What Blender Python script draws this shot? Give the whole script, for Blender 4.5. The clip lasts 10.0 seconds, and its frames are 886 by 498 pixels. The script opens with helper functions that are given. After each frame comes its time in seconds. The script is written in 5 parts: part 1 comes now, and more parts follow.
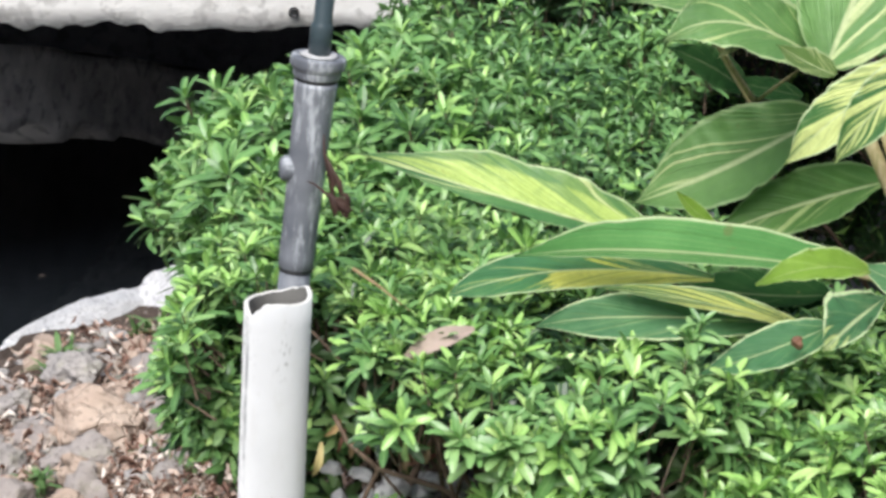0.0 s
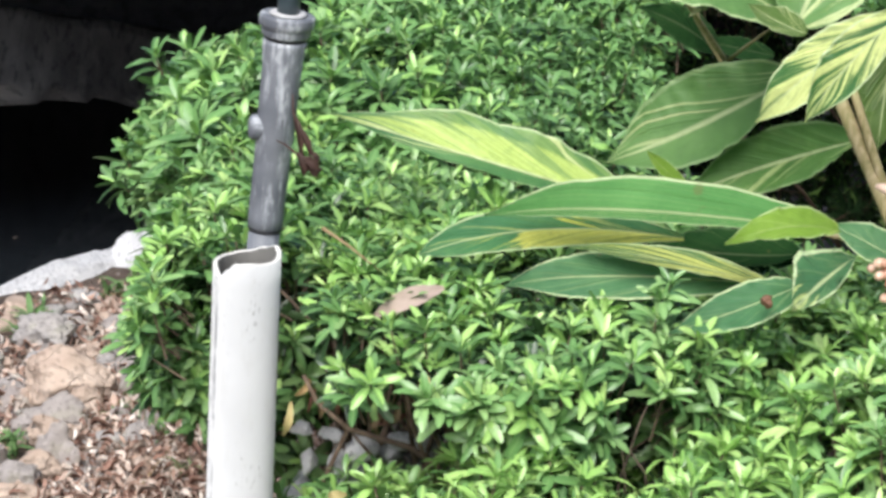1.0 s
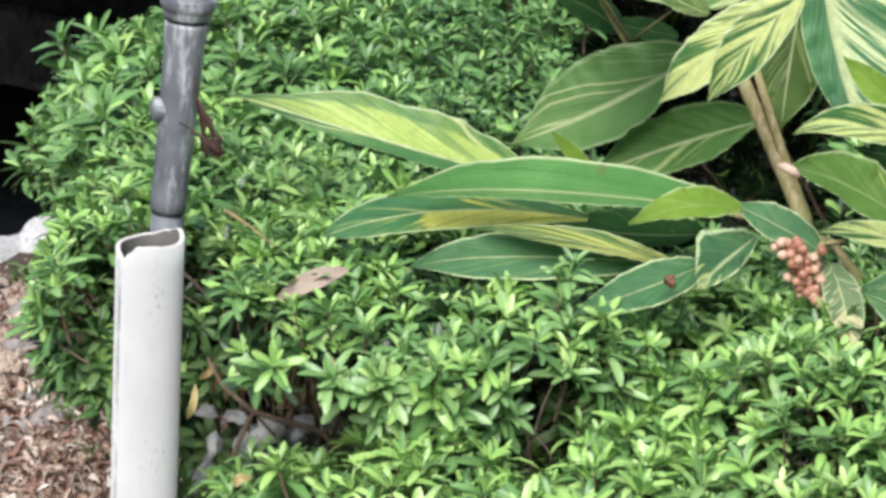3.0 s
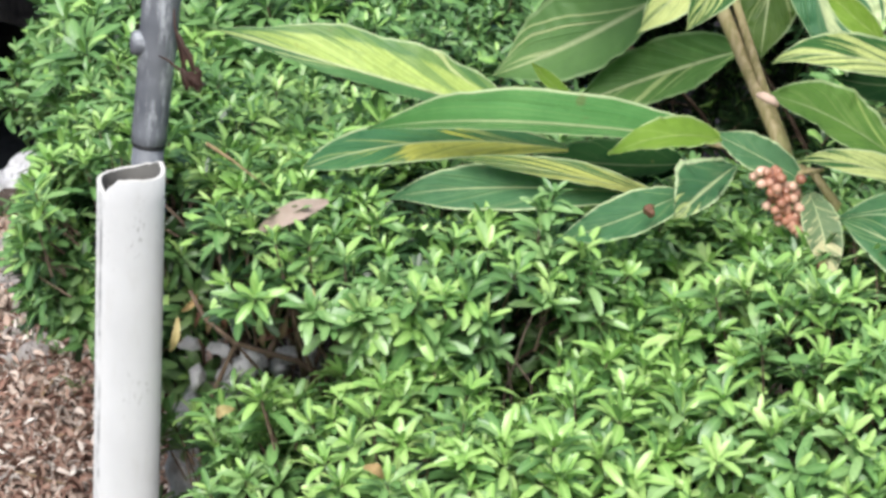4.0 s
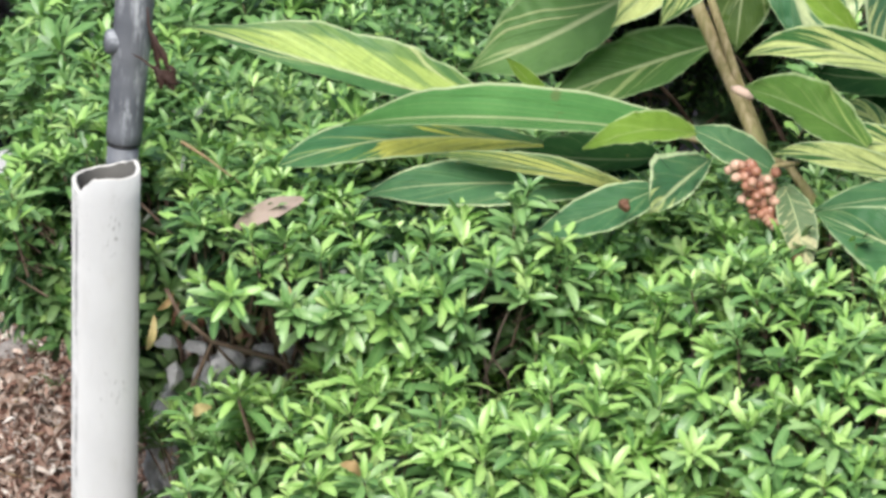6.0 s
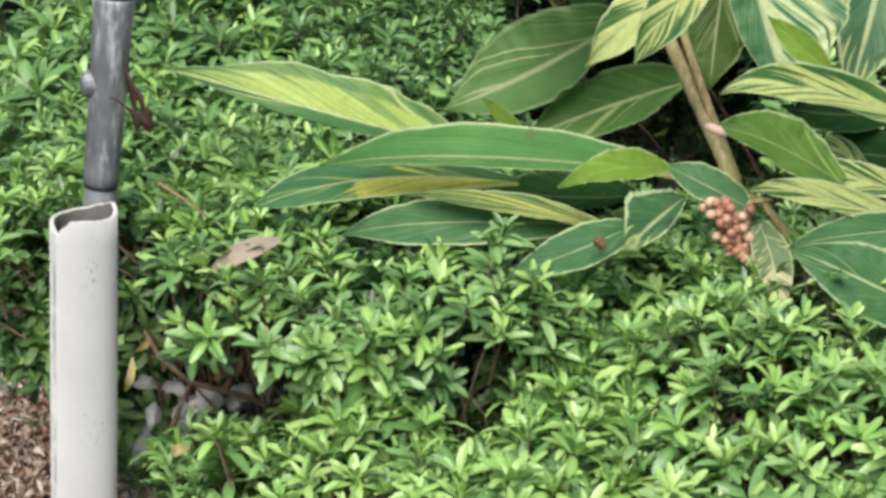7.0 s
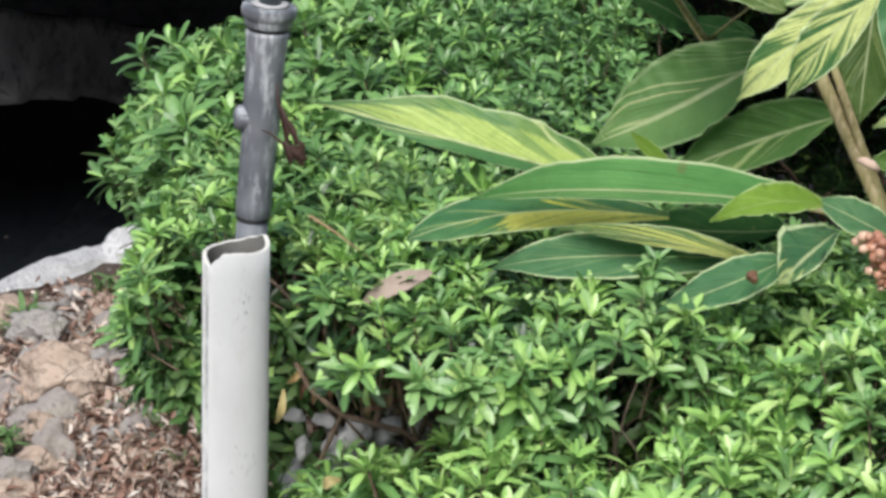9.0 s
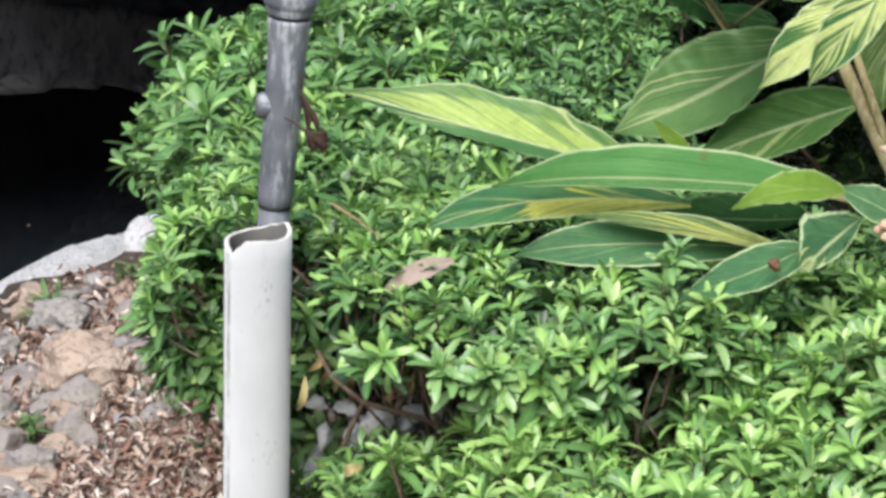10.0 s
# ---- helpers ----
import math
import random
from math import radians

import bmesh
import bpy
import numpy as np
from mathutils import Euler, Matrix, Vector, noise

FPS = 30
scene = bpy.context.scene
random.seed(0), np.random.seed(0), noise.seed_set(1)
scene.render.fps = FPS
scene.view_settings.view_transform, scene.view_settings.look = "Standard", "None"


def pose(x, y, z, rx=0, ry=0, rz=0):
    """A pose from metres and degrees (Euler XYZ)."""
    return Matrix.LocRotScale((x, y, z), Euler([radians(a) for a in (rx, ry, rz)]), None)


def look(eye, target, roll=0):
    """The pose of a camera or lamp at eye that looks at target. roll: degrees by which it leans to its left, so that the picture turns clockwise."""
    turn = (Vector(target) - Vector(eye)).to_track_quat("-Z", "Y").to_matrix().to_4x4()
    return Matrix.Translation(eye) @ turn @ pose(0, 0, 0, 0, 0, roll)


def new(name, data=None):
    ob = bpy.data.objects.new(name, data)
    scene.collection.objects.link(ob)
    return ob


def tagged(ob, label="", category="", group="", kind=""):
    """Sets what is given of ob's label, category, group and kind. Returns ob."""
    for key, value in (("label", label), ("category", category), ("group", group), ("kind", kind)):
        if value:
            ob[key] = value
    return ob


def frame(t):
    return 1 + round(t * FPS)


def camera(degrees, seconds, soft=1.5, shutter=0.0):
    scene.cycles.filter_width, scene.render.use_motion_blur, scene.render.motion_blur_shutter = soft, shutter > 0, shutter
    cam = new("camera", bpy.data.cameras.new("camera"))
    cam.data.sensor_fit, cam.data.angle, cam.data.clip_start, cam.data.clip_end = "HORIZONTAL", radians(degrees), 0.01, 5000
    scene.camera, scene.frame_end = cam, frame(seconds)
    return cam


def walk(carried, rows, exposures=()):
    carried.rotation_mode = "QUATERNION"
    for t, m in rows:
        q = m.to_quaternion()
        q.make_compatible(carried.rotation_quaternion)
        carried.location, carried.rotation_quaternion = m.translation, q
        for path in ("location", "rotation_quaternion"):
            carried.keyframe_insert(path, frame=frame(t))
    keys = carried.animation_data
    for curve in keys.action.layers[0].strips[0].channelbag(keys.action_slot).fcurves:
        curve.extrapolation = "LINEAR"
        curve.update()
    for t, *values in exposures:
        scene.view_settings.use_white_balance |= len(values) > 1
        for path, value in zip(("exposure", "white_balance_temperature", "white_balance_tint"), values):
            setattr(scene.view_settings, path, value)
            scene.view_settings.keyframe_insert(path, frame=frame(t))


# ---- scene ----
cam = camera(18, 10.0, soft=3.3)
PATH = [
    (0, (-0.0140, 0.0208, 1.5076), (-0.0244, 2.9065, 0.6875), 1.46),
    (0.5, (-0.0113, 0.0252, 1.5047), (-0.0152, 2.9049, 0.6637), 1.49),
    (1, (-0.0051, 0.0256, 1.5020), (0.0096, 2.9004, 0.6447), 1.55),
    (1.5, (-0.0007, 0.0271, 1.5034), (0.0669, 2.9011, 0.6459), 1.80),
    (2, (0.0028, 0.0271, 1.5025), (0.0963, 2.9006, 0.6457), 1.91),
    (2.2, (-0.0005, 0.0323, 1.5034), (0.0975, 2.9053, 0.6454), 2.02),
    (3.3, (0.0174, 0.0195, 1.4951), (0.1250, 2.8836, 0.6091), 1.55),
    (3.5, (0.0218, 0.0132, 1.4960), (0.1316, 2.8719, 0.5931), 1.46),
    (4, (0.0207, 0.0155, 1.4971), (0.1355, 2.8633, 0.5607), 1.41),
    (4.5, (0.0221, 0.0160, 1.4986), (0.1409, 2.8579, 0.5450), 1.45),
    (5, (0.0265, 0.0129, 1.5006), (0.1516, 2.8543, 0.5463), 1.26),
    (5.5, (0.0306, 0.0148, 1.5018), (0.1563, 2.8562, 0.5478), 1.06),
    (5.7, (0.0303, 0.0162, 1.5006), (0.1602, 2.8587, 0.5500), 1.11),
    (6.8, (0.0264, 0.0085, 1.5087), (0.1695, 2.8605, 0.5892), 0.57),
    (7, (0.0331, 0.0046, 1.5091), (0.1861, 2.8600, 0.6018), 0.65),
    (7.5, (0.0286, 0.0062, 1.5069), (0.1812, 2.8735, 0.6377), 0.40),
    (8, (0.0170, 0.0133, 1.5012), (0.1680, 2.8831, 0.6402), 0.37),
    (8.5, (0.0067, -0.0010, 1.5032), (0.1012, 2.8706, 0.6400), 0.17),
    (9, (-0.0003, 0.0006, 1.5019), (0.0234, 2.8727, 0.6355), 0.09),
    (9.5, (0.0013, -0.0023, 1.5004), (0.0039, 2.8691, 0.6314), 0.03),
    (10, (-0.0000, -0.0000, 1.5000), (-0.0000, 2.8689, 0.6229), -0.00),
]
walk(cam, [(t, look(e, g, r)) for t, e, g, r in PATH], ((0, 0.14, 6480, 11), (1, 0.22, 6480, 11), (1.5, 0.2, 6480, 11), (2, 0.06, 6540, 10.4), (3.5, 0.09, 6490, 10.8), (5.5, 0.08, 6500, 10.8), (7, -0.14, 6820, 8.6), (8, -0.16, 6800, 9.0), (9, -0.17, 6540, 10), (9.5, -0.1, 6480, 11), (10, 0.02, 6460, 11)))

# ---- world, sun ----
world = bpy.data.worlds.new("overcast_sky")
scene.world = world
world.use_nodes = True
wn = world.node_tree
wn.nodes.clear()
sky = wn.nodes.new("ShaderNodeTexSky")
sky.sky_type = "NISHITA"
sky.sun_disc = False
sky.sun_elevation = radians(50)
sky.sun_rotation = radians(197)
sky.dust_density = 2.0
sky.ozone_density = 0.6
bg = wn.nodes.new("ShaderNodeBackground")
bg.inputs["Strength"].default_value = 0.1
wout = wn.nodes.new("ShaderNodeOutputWorld")
wn.links.new(sky.outputs[0], bg.inputs["Color"])
wn.links.new(bg.outputs[0], wout.inputs["Surface"])

sun = new("sun", bpy.data.lights.new("sun", "SUN"))
sun.data.energy = 4.6
sun.data.angle = radians(40)
sun.data.color = (1.0, 0.985, 0.96)
sun.matrix_world = look((-1.0, -0.6, 5.2), (0.2, 3.4, 0.3))


# ---- materials ----
class Mat:
    """A node material with short calls for its nodes."""

    def __init__(self, name, rough=0.6, spec=0.5):
        self.m = bpy.data.materials.new(name)
        self.m.use_nodes = True
        self.t = self.m.node_tree
        self.p = self.t.nodes["Principled BSDF"]
        self.out = self.t.nodes["Material Output"]
        self.p.inputs["Roughness"].default_value = rough
        self.p.inputs["Specular IOR Level"].default_value = spec

    def n(self, kind):
        return self.t.nodes.new("ShaderNode" + kind)

    def link(self, a, b):
        self.t.links.new(a, b)

    def coord(self, kind="Object"):
        return self.n("TexCoord").outputs[kind]

    def noise(self, scale, detail=4.0, vector=None, rough=0.55, out=0):
        node = self.n("TexNoise")
        node.inputs["Scale"].default_value = scale
        node.inputs["Detail"].default_value = detail
        node.inputs["Roughness"].default_value = rough
        self.link(vector if vector is not None else self.coord(), node.inputs["Vector"])
        return node.outputs[out]

    def ramp(self, fac, *stops):
        node = self.n("ValToRGB")
        el = node.color_ramp.elements
        while len(el) < len(stops):
            el.new(0.5)
        for e, (pos, col) in zip(el, stops):
            e.position = pos
            e.color = (*col, 1) if len(col) == 3 else col
        self.link(fac, node.inputs[0])
        return node.outputs[0]

    def math(self, op, a, b=0.0, clamp=False):
        node = self.n("Math")
        node.operation, node.use_clamp = op, clamp
        for i, v in enumerate((a, b)):
            if isinstance(v, (int, float)):
                node.inputs[i].default_value = v
            else:
                self.link(v, node.inputs[i])
        return node.outputs[0]

    def mix(self, fac, a, b, blend="MIX"):
        node = self.n("MixRGB")
        node.blend_type = blend
        for i, v in enumerate((fac, a, b)):
            if isinstance(v, (int, float)):
                node.inputs[i].default_value = v
            elif isinstance(v, tuple):
                node.inputs[i].default_value = (*v, 1)
            else:
                self.link(v, node.inputs[i])
        return node.outputs[0]

    def step(self, value, lo, hi):
        node = self.n("MapRange")
        node.interpolation_type = "SMOOTHSTEP"
        self.link(value, node.inputs[0])
        node.inputs[1].default_value, node.inputs[2].default_value = lo, hi
        return node.outputs[0]

    def color(self, c):
        self.link(c, self.p.inputs["Base Color"])

    def bump(self, height, strength=0.3, distance=0.005):
        node = self.n("Bump")
        node.inputs["Strength"].default_value = strength
        node.inputs["Distance"].default_value = distance
        self.link(height, node.inputs["Height"])
        self.link(node.outputs[0], self.p.inputs["Normal"])

    def leafy(self, color, amount=0.25):
        """Light that passes through a thin leaf."""
        tr = self.n("BsdfTranslucent")
        self.link(color, tr.inputs["Color"])
        mx = self.n("MixShader")
        mx.inputs[0].default_value = amount
        self.link(self.p.outputs[0], mx.inputs[1])
        self.link(tr.outputs[0], mx.inputs[2])
        self.link(mx.outputs[0], self.out.inputs["Surface"])


def shrub_leaf_material(name, dark, mid, light, rough=0.36, rib=0.3, passing=0.13):
    """Small leaf: tone by sprig and by leaf, a paler midrib groove and a slightly deeper margin."""
    m = Mat(name, rough, 0.6)

    def attr(key):
        node = m.n("Attribute")
        node.attribute_name = key
        return node.outputs["Fac"]

    edge, along, tone = attr("edge"), attr("along"), attr("tone")
    rnd = m.n("NewGeometry").outputs["Random Per Island"]
    big = m.noise(7.0, 2.0)
    obj = m.n("ObjectInfo").outputs["Random"]
    v = m.math("ADD", m.math("MULTIPLY", rnd, 0.34), m.math("MULTIPLY", tone, 0.36))
    v = m.math("ADD", v, m.math("MULTIPLY", big, 0.36))
    v = m.math("ADD", v, m.math("MULTIPLY", obj, 0.08))
    c = m.ramp(v, (0.18, dark), (0.55, mid), (0.92, light))
    groove = m.math("SUBTRACT", 1.0, m.step(edge, 0.04, 0.3))
    c = m.mix(m.math("MULTIPLY", groove, rib), c, light)
    rimd = m.math("MULTIPLY", m.step(edge, 0.7, 1.0), 0.3)
    c = m.mix(rimd, c, dark)
    c = m.mix(m.math("MULTIPLY", m.math("SUBTRACT", 1.0, m.step(along, 0.0, 0.3)), 0.25), c, light)
    fine = m.noise(240.0, 3.0)
    c = m.mix(m.math("MULTIPLY", m.step(fine, 0.45, 0.75), 0.22), c, dark)
    m.color(c)
    m.bump(m.math("MULTIPLY", edge, m.noise(160.0, 2.0)), 0.35, 0.002)
    m.leafy(c, passing)
    return m.m


M_LEAF = shrub_leaf_material("shrub_leaf", (0.05, 0.133, 0.042), (0.165, 0.345, 0.105), (0.36, 0.55, 0.22))
M_YOUNG = shrub_leaf_material("shrub_young_leaf", (0.165, 0.365, 0.082), (0.33, 0.575, 0.15), (0.57, 0.755, 0.295), 0.34, 0.4)
# darker copy of the shrub leaf: shade inside the crown, put into colour
M_INNER_SHADE = shrub_leaf_material("shrub_inner_shade_leaf", (0.018, 0.05, 0.018), (0.035, 0.09, 0.028), (0.07, 0.14, 0.045))


def bark_material(name, a, b):
    m = Mat(name, 0.8, 0.2)
    v = m.noise(60.0, 5.0)
    m.color(m.ramp(v, (0.3, a), (0.7, b)))
    m.bump(m.noise(150.0, 3.0), 0.5, 0.002)
    return m.m


M_TWIG = bark_material("bare_twig_bark", (0.12, 0.09, 0.07), (0.28, 0.22, 0.165))
M_BARK = bark_material("shrub_bark", (0.08, 0.055, 0.038), (0.24, 0.175, 0.125))


def stalk_material():
    m = Mat("ginger_stalk", 0.6, 0.3)
    mp = m.n("Mapping")
    mp.inputs["Scale"].default_value = (160, 160, 8)
    m.link(m.coord(), mp.inputs[0])
    st = m.noise(1.0, 4.0, mp.outputs[0])
    c = m.ramp(st, (0.3, (0.2, 0.18, 0.07)), (0.5, (0.34, 0.28, 0.14)), (0.7, (0.48, 0.38, 0.24)))
    c = m.mix(m.step(m.noise(13.0, 3.0), 0.45, 0.7), c, (0.3, 0.3, 0.12))
    m.color(c)
    m.bump(st, 0.6, 0.002)
    return m.m


M_STALK = stalk_material()


CREAM = (0.66, 0.72, 0.36)


def ginger_material(name, green, green2, gold, amount, margin=0.6, side=0.0, rough=0.45, vein=0.2, fade=0.1, soft=0.02, lines=0.5, freq=10.0, bare=0.0, rimw=0.9, greenrim=0.0, gloss=0.4, ribw=0.05, rib=0.85, slant=0.42, bright=0.5, core=None, hairs=24.0):
    """Leaf blade: lateral bands that sweep towards the tip, a cream midrib and a cream margin. uv: x along, y across.
    side: bands on one half more than on the other; bare: keeps them off the upper (+) or the lower (-) half; bright: how cream the fine lines are."""
    m = Mat(name, rough, gloss)
    uvn = m.n("UVMap")
    uvn.uv_map = "blade"
    sep = m.n("SeparateXYZ")
    m.link(uvn.outputs[0], sep.inputs[0])
    u, v = sep.outputs[0], sep.outputs[1]
    av = m.math("ABSOLUTE", v)
    sg = m.math("GREATER_THAN", v, 0.0)
    rnd = m.n("ObjectInfo").outputs["Random"]
    s = m.math("SUBTRACT", u, m.math("MULTIPLY", m.math("POWER", av, 0.85), slant))

    def field(scale, across, shift, seed, detail=2.0, rough_=0.5):
        comb = m.n("CombineXYZ")
        m.link(m.math("MULTIPLY", s, scale), comb.inputs[0])
        m.link(m.math("ADD", m.math("MULTIPLY", sg, shift), m.math("MULTIPLY", av, across)), comb.inputs[1])
        m.link(m.math("MULTIPLY", rnd, seed), comb.inputs[2])
        return m.noise(1.0, detail, comb.outputs[0], rough_)

    band = m.math("ADD", m.math("MULTIPLY", field(freq, 0.35, 7.3, 40.0, 3.0, 0.62), 0.7), m.math("MULTIPLY", field(freq * 0.3, 0.2, 7.3, 40.0), 0.3))
    lit = lines
    if bare:
        off = sg if bare > 0 else m.math("SUBTRACT", 1.0, sg)
        band = m.math("SUBTRACT", band, m.math("MULTIPLY", off, abs(bare)))
        lit = m.math("MULTIPLY", m.math("SUBTRACT", 1.0, m.math("MULTIPLY", off, 0.9)), lines)
    if side:
        band = m.math("ADD", band, m.math("MULTIPLY", m.math("SUBTRACT", sg, 0.5), side))
    band = m.math("ADD", band, m.math("MULTIPLY", m.math("SUBTRACT", 0.5, u), fade))
    if core:
        away = m.math("ABSOLUTE", m.math("SUBTRACT", u, core[0]))
        band = m.math("ADD", band, m.math("MULTIPLY", m.math("SUBTRACT", 0.5, m.step(away, 0.0, core[1])), core[2]))
    edge = 0.72 - 0.42 * amount
    mask = m.math("MULTIPLY", m.step(band, edge - soft, edge + soft), 0.95)
    base = m.mix(m.step(m.noise(14.0, 5.0), 0.3, 0.7), green, green2)
    fine = field(80.0, 1.5, 2.0, 11.0)
    pale = tuple(0.6 * a + 0.4 * b for a, b in zip(green2, gold))
    base = m.mix(m.math("MULTIPLY", m.step(fine, 0.5, 0.68), vein), base, pale)
    goldc = m.mix(m.step(fine, 0.35, 0.65), gold, tuple(min(1, x * 1.25 + 0.05) for x in gold))
    c = m.mix(mask, base, goldc)
    if greenrim:
        c = m.mix(m.math("MULTIPLY", m.step(v, 0.62, 0.74), greenrim), c, base)
    # crisp cream lines in clumps, and dark ones between them
    hair = field(hairs, 0.6, 3.7, 25.0, 2.0)
    clump = m.step(field(freq * 0.5, 0.2, 7.3, 31.0), 0.4, 0.54)
    tone = tuple((1 - bright) * min(1, g * 1.1) + bright * q for g, q in zip(gold, CREAM))
    thin = m.step(hair, 0.57, 0.61)
    c = m.mix(m.math("MULTIPLY", m.math("MULTIPLY", thin, clump), lit), c, tone)
    dark = m.math("SUBTRACT", 1.0, m.step(hair, 0.36, 0.4))
    c = m.mix(m.math("MULTIPLY", dark, m.math("MULTIPLY", lit, 0.6)), c, green)
    c = m.mix(m.math("MULTIPLY", m.math("SUBTRACT", 1.0, m.step(av, 0.35 * ribw, ribw)), rib), c, (0.6, 0.68, 0.36))
    broken = m.step(field(freq * 0.9, 0.35, 7.3, 17.0), 0.2, 0.45)
    c = m.mix(m.math("MULTIPLY", m.math("MULTIPLY", m.step(av, rimw, rimw + 0.03), broken), margin), c, (0.6, 0.72, 0.4))
    mottle = m.step(m.noise(110.0, 4.0, None, 0.7), 0.4, 0.75)
    c = m.mix(m.math("MULTIPLY", mottle, 0.25), c, tuple(0.7 * x for x in green))
    spots = m.step(m.noise(35.0, 3.0), 0.70, 0.75)
    c = m.mix(m.math("MULTIPLY", spots, 0.4), c, (0.2, 0.15, 0.06))
    m.color(c)
    pleat = field(28.0, 0.0, 5.0, 5.0, 1.0)
    m.bump(m.math("ADD", pleat, m.math("MULTIPLY", fine, 0.35)), 0.7, 0.004)
    m.leafy(c, 0.18)
    return m.m


GINGER = {
    "gold": ginger_material("ginger_gold", (0.035, 0.125, 0.035), (0.06, 0.185, 0.045), (0.55, 0.62, 0.22), 0.6, 0.9, freq=8.0, hairs=15.0, lines=0.7, bright=0.4),
    "golden": ginger_material("ginger_golden", (0.06, 0.185, 0.065), (0.1, 0.25, 0.08), (0.42, 0.545, 0.125), 0.52, 0.8, 0.45, fade=0.55, freq=9.0, hairs=13.0, lines=0.9, greenrim=0.7, ribw=0.09, slant=0.42, bright=0.75, rimw=0.94),
    "striped": ginger_material("ginger_striped", (0.04, 0.14, 0.05), (0.075, 0.2, 0.065), (0.48, 0.56, 0.2), 0.5, lines=0.7),
    "half": ginger_material("ginger_half_striped", (0.05, 0.175, 0.072), (0.085, 0.235, 0.09), (0.53, 0.62, 0.32), 0.53, 0.6, bare=0.5, freq=9.0, hairs=13.0, lines=0.9, ribw=0.16, rimw=0.95, slant=0.5),
    "plain": ginger_material("ginger_plain", (0.1, 0.3, 0.08), (0.15, 0.385, 0.11), (0.5, 0.6, 0.2), 0.02, 1.0, vein=0.12, lines=0.9, bare=0.5, ribw=0.07, bright=0.9, slant=1.6),
    "dusky": ginger_material("ginger_dusky", (0.06, 0.18, 0.075), (0.1, 0.245, 0.1), (0.46, 0.55, 0.2), 0.06, 1.0, vein=0.1, lines=0.15, ribw=0.04),
    "broad": ginger_material("ginger_broad_green", (0.05, 0.165, 0.06), (0.09, 0.23, 0.08), (0.4, 0.52, 0.18), 0.14, 0.6, vein=0.1, lines=0.3, freq=7.0),
    "rimmed": ginger_material("ginger_rimmed", (0.05, 0.155, 0.065), (0.085, 0.215, 0.085), (0.5, 0.58, 0.22), 0.2, 1.0, fade=-0.45, vein=0.1, lines=0.2, rimw=0.84, ribw=0.1),
    "lower_gold": ginger_material("ginger_lower_gold", (0.05, 0.175, 0.075), (0.085, 0.235, 0.085), (0.56, 0.56, 0.1), 0.5, 0.95, -0.3, fade=0.15, lines=0.55, freq=16.0, slant=0.35, hairs=14.0, core=(0.38, 0.3, 0.34)),
    "under_gold": ginger_material("ginger_under_gold", (0.04, 0.13, 0.04), (0.07, 0.19, 0.055), (0.52, 0.54, 0.13), 0.46, 0.9, fade=0.1, lines=0.9, freq=15.0, slant=0.7),
    "veined": ginger_material("ginger_veined", (0.115, 0.25, 0.07), (0.17, 0.335, 0.1), (0.4, 0.5, 0.22), 0.16, 0.35, fade=-0.2, lines=0.9, freq=8.0, vein=0.08, ribw=0.085, bare=-0.35, slant=0.7, bright=0.8, hairs=15.0),
    "ribbed": ginger_material("ginger_ribbed", (0.095, 0.215, 0.055), (0.14, 0.29, 0.075), (0.36, 0.46, 0.17), 0.3, 0.35, lines=0.75, freq=9.0, ribw=0.08, bare=0.4, vein=0.08, slant=0.3, hairs=15.0),
    "dull": ginger_material("ginger_dull", (0.1, 0.225, 0.07), (0.145, 0.29, 0.09), (0.44, 0.54, 0.2), 0.3, 0.6, lines=0.7),
    "lime": ginger_material("ginger_lime", (0.17, 0.31, 0.035), (0.24, 0.4, 0.055), (0.36, 0.48, 0.09), 0.3, 0.6, vein=0.15, lines=0.2, rib=0.3),
    "olive_lime": ginger_material("ginger_olive_lime", (0.095, 0.21, 0.04), (0.14, 0.275, 0.055), (0.3, 0.42, 0.1), 0.16, 0.6, vein=0.12, lines=0.15, rib=0.4),
    # near-black green: the shade between the blades is put into this colour
    "shade_green": ginger_material("ginger_shade_green", (0.012, 0.042, 0.014), (0.022, 0.065, 0.018), (0.08, 0.13, 0.04), 0.05, 0.05, rough=0.9, vein=0.05, lines=0.05, gloss=0.04, rib=0.15),
    "olive": ginger_material("ginger_olive", (0.07, 0.14, 0.025), (0.11, 0.19, 0.04), (0.3, 0.36, 0.12), 0.2, 0.4, vein=0.2),
    "withered": ginger_material("ginger_withered", (0.11, 0.19, 0.09), (0.17, 0.25, 0.12), (0.55, 0.52, 0.28), 0.42, 0.6, fade=-0.3, freq=13.0, slant=0.15),
}


def plastic(name, a, b, rough, streak=None):
    m = Mat(name, rough, 0.45)
    v = m.noise(14.0, 5.0)
    c = m.ramp(v, (0.35, a), (0.7, b))
    if streak:
        mp = m.n("Mapping")
        mp.inputs["Scale"].default_value = (60, 60, 14)
        m.link(m.coord(), mp.inputs[0])
        st = m.step(m.noise(1.0, 6.0, mp.outputs[0], 0.7), 0.47, 0.64)
        worn = m.step(m.noise(22.0, 3.0), 0.35, 0.6)
        c = m.mix(m.math("MULTIPLY", m.math("MULTIPLY", st, worn), 0.85), c, streak)
    fine = m.noise(420.0, 3.0)
    c = m.mix(m.math("MULTIPLY", m.step(fine, 0.6, 0.75), 0.25), c, tuple(0.6 * x for x in a))
    m.color(c)
    m.bump(m.noise(220.0, 3.0), 0.15, 0.001)
    return m.m


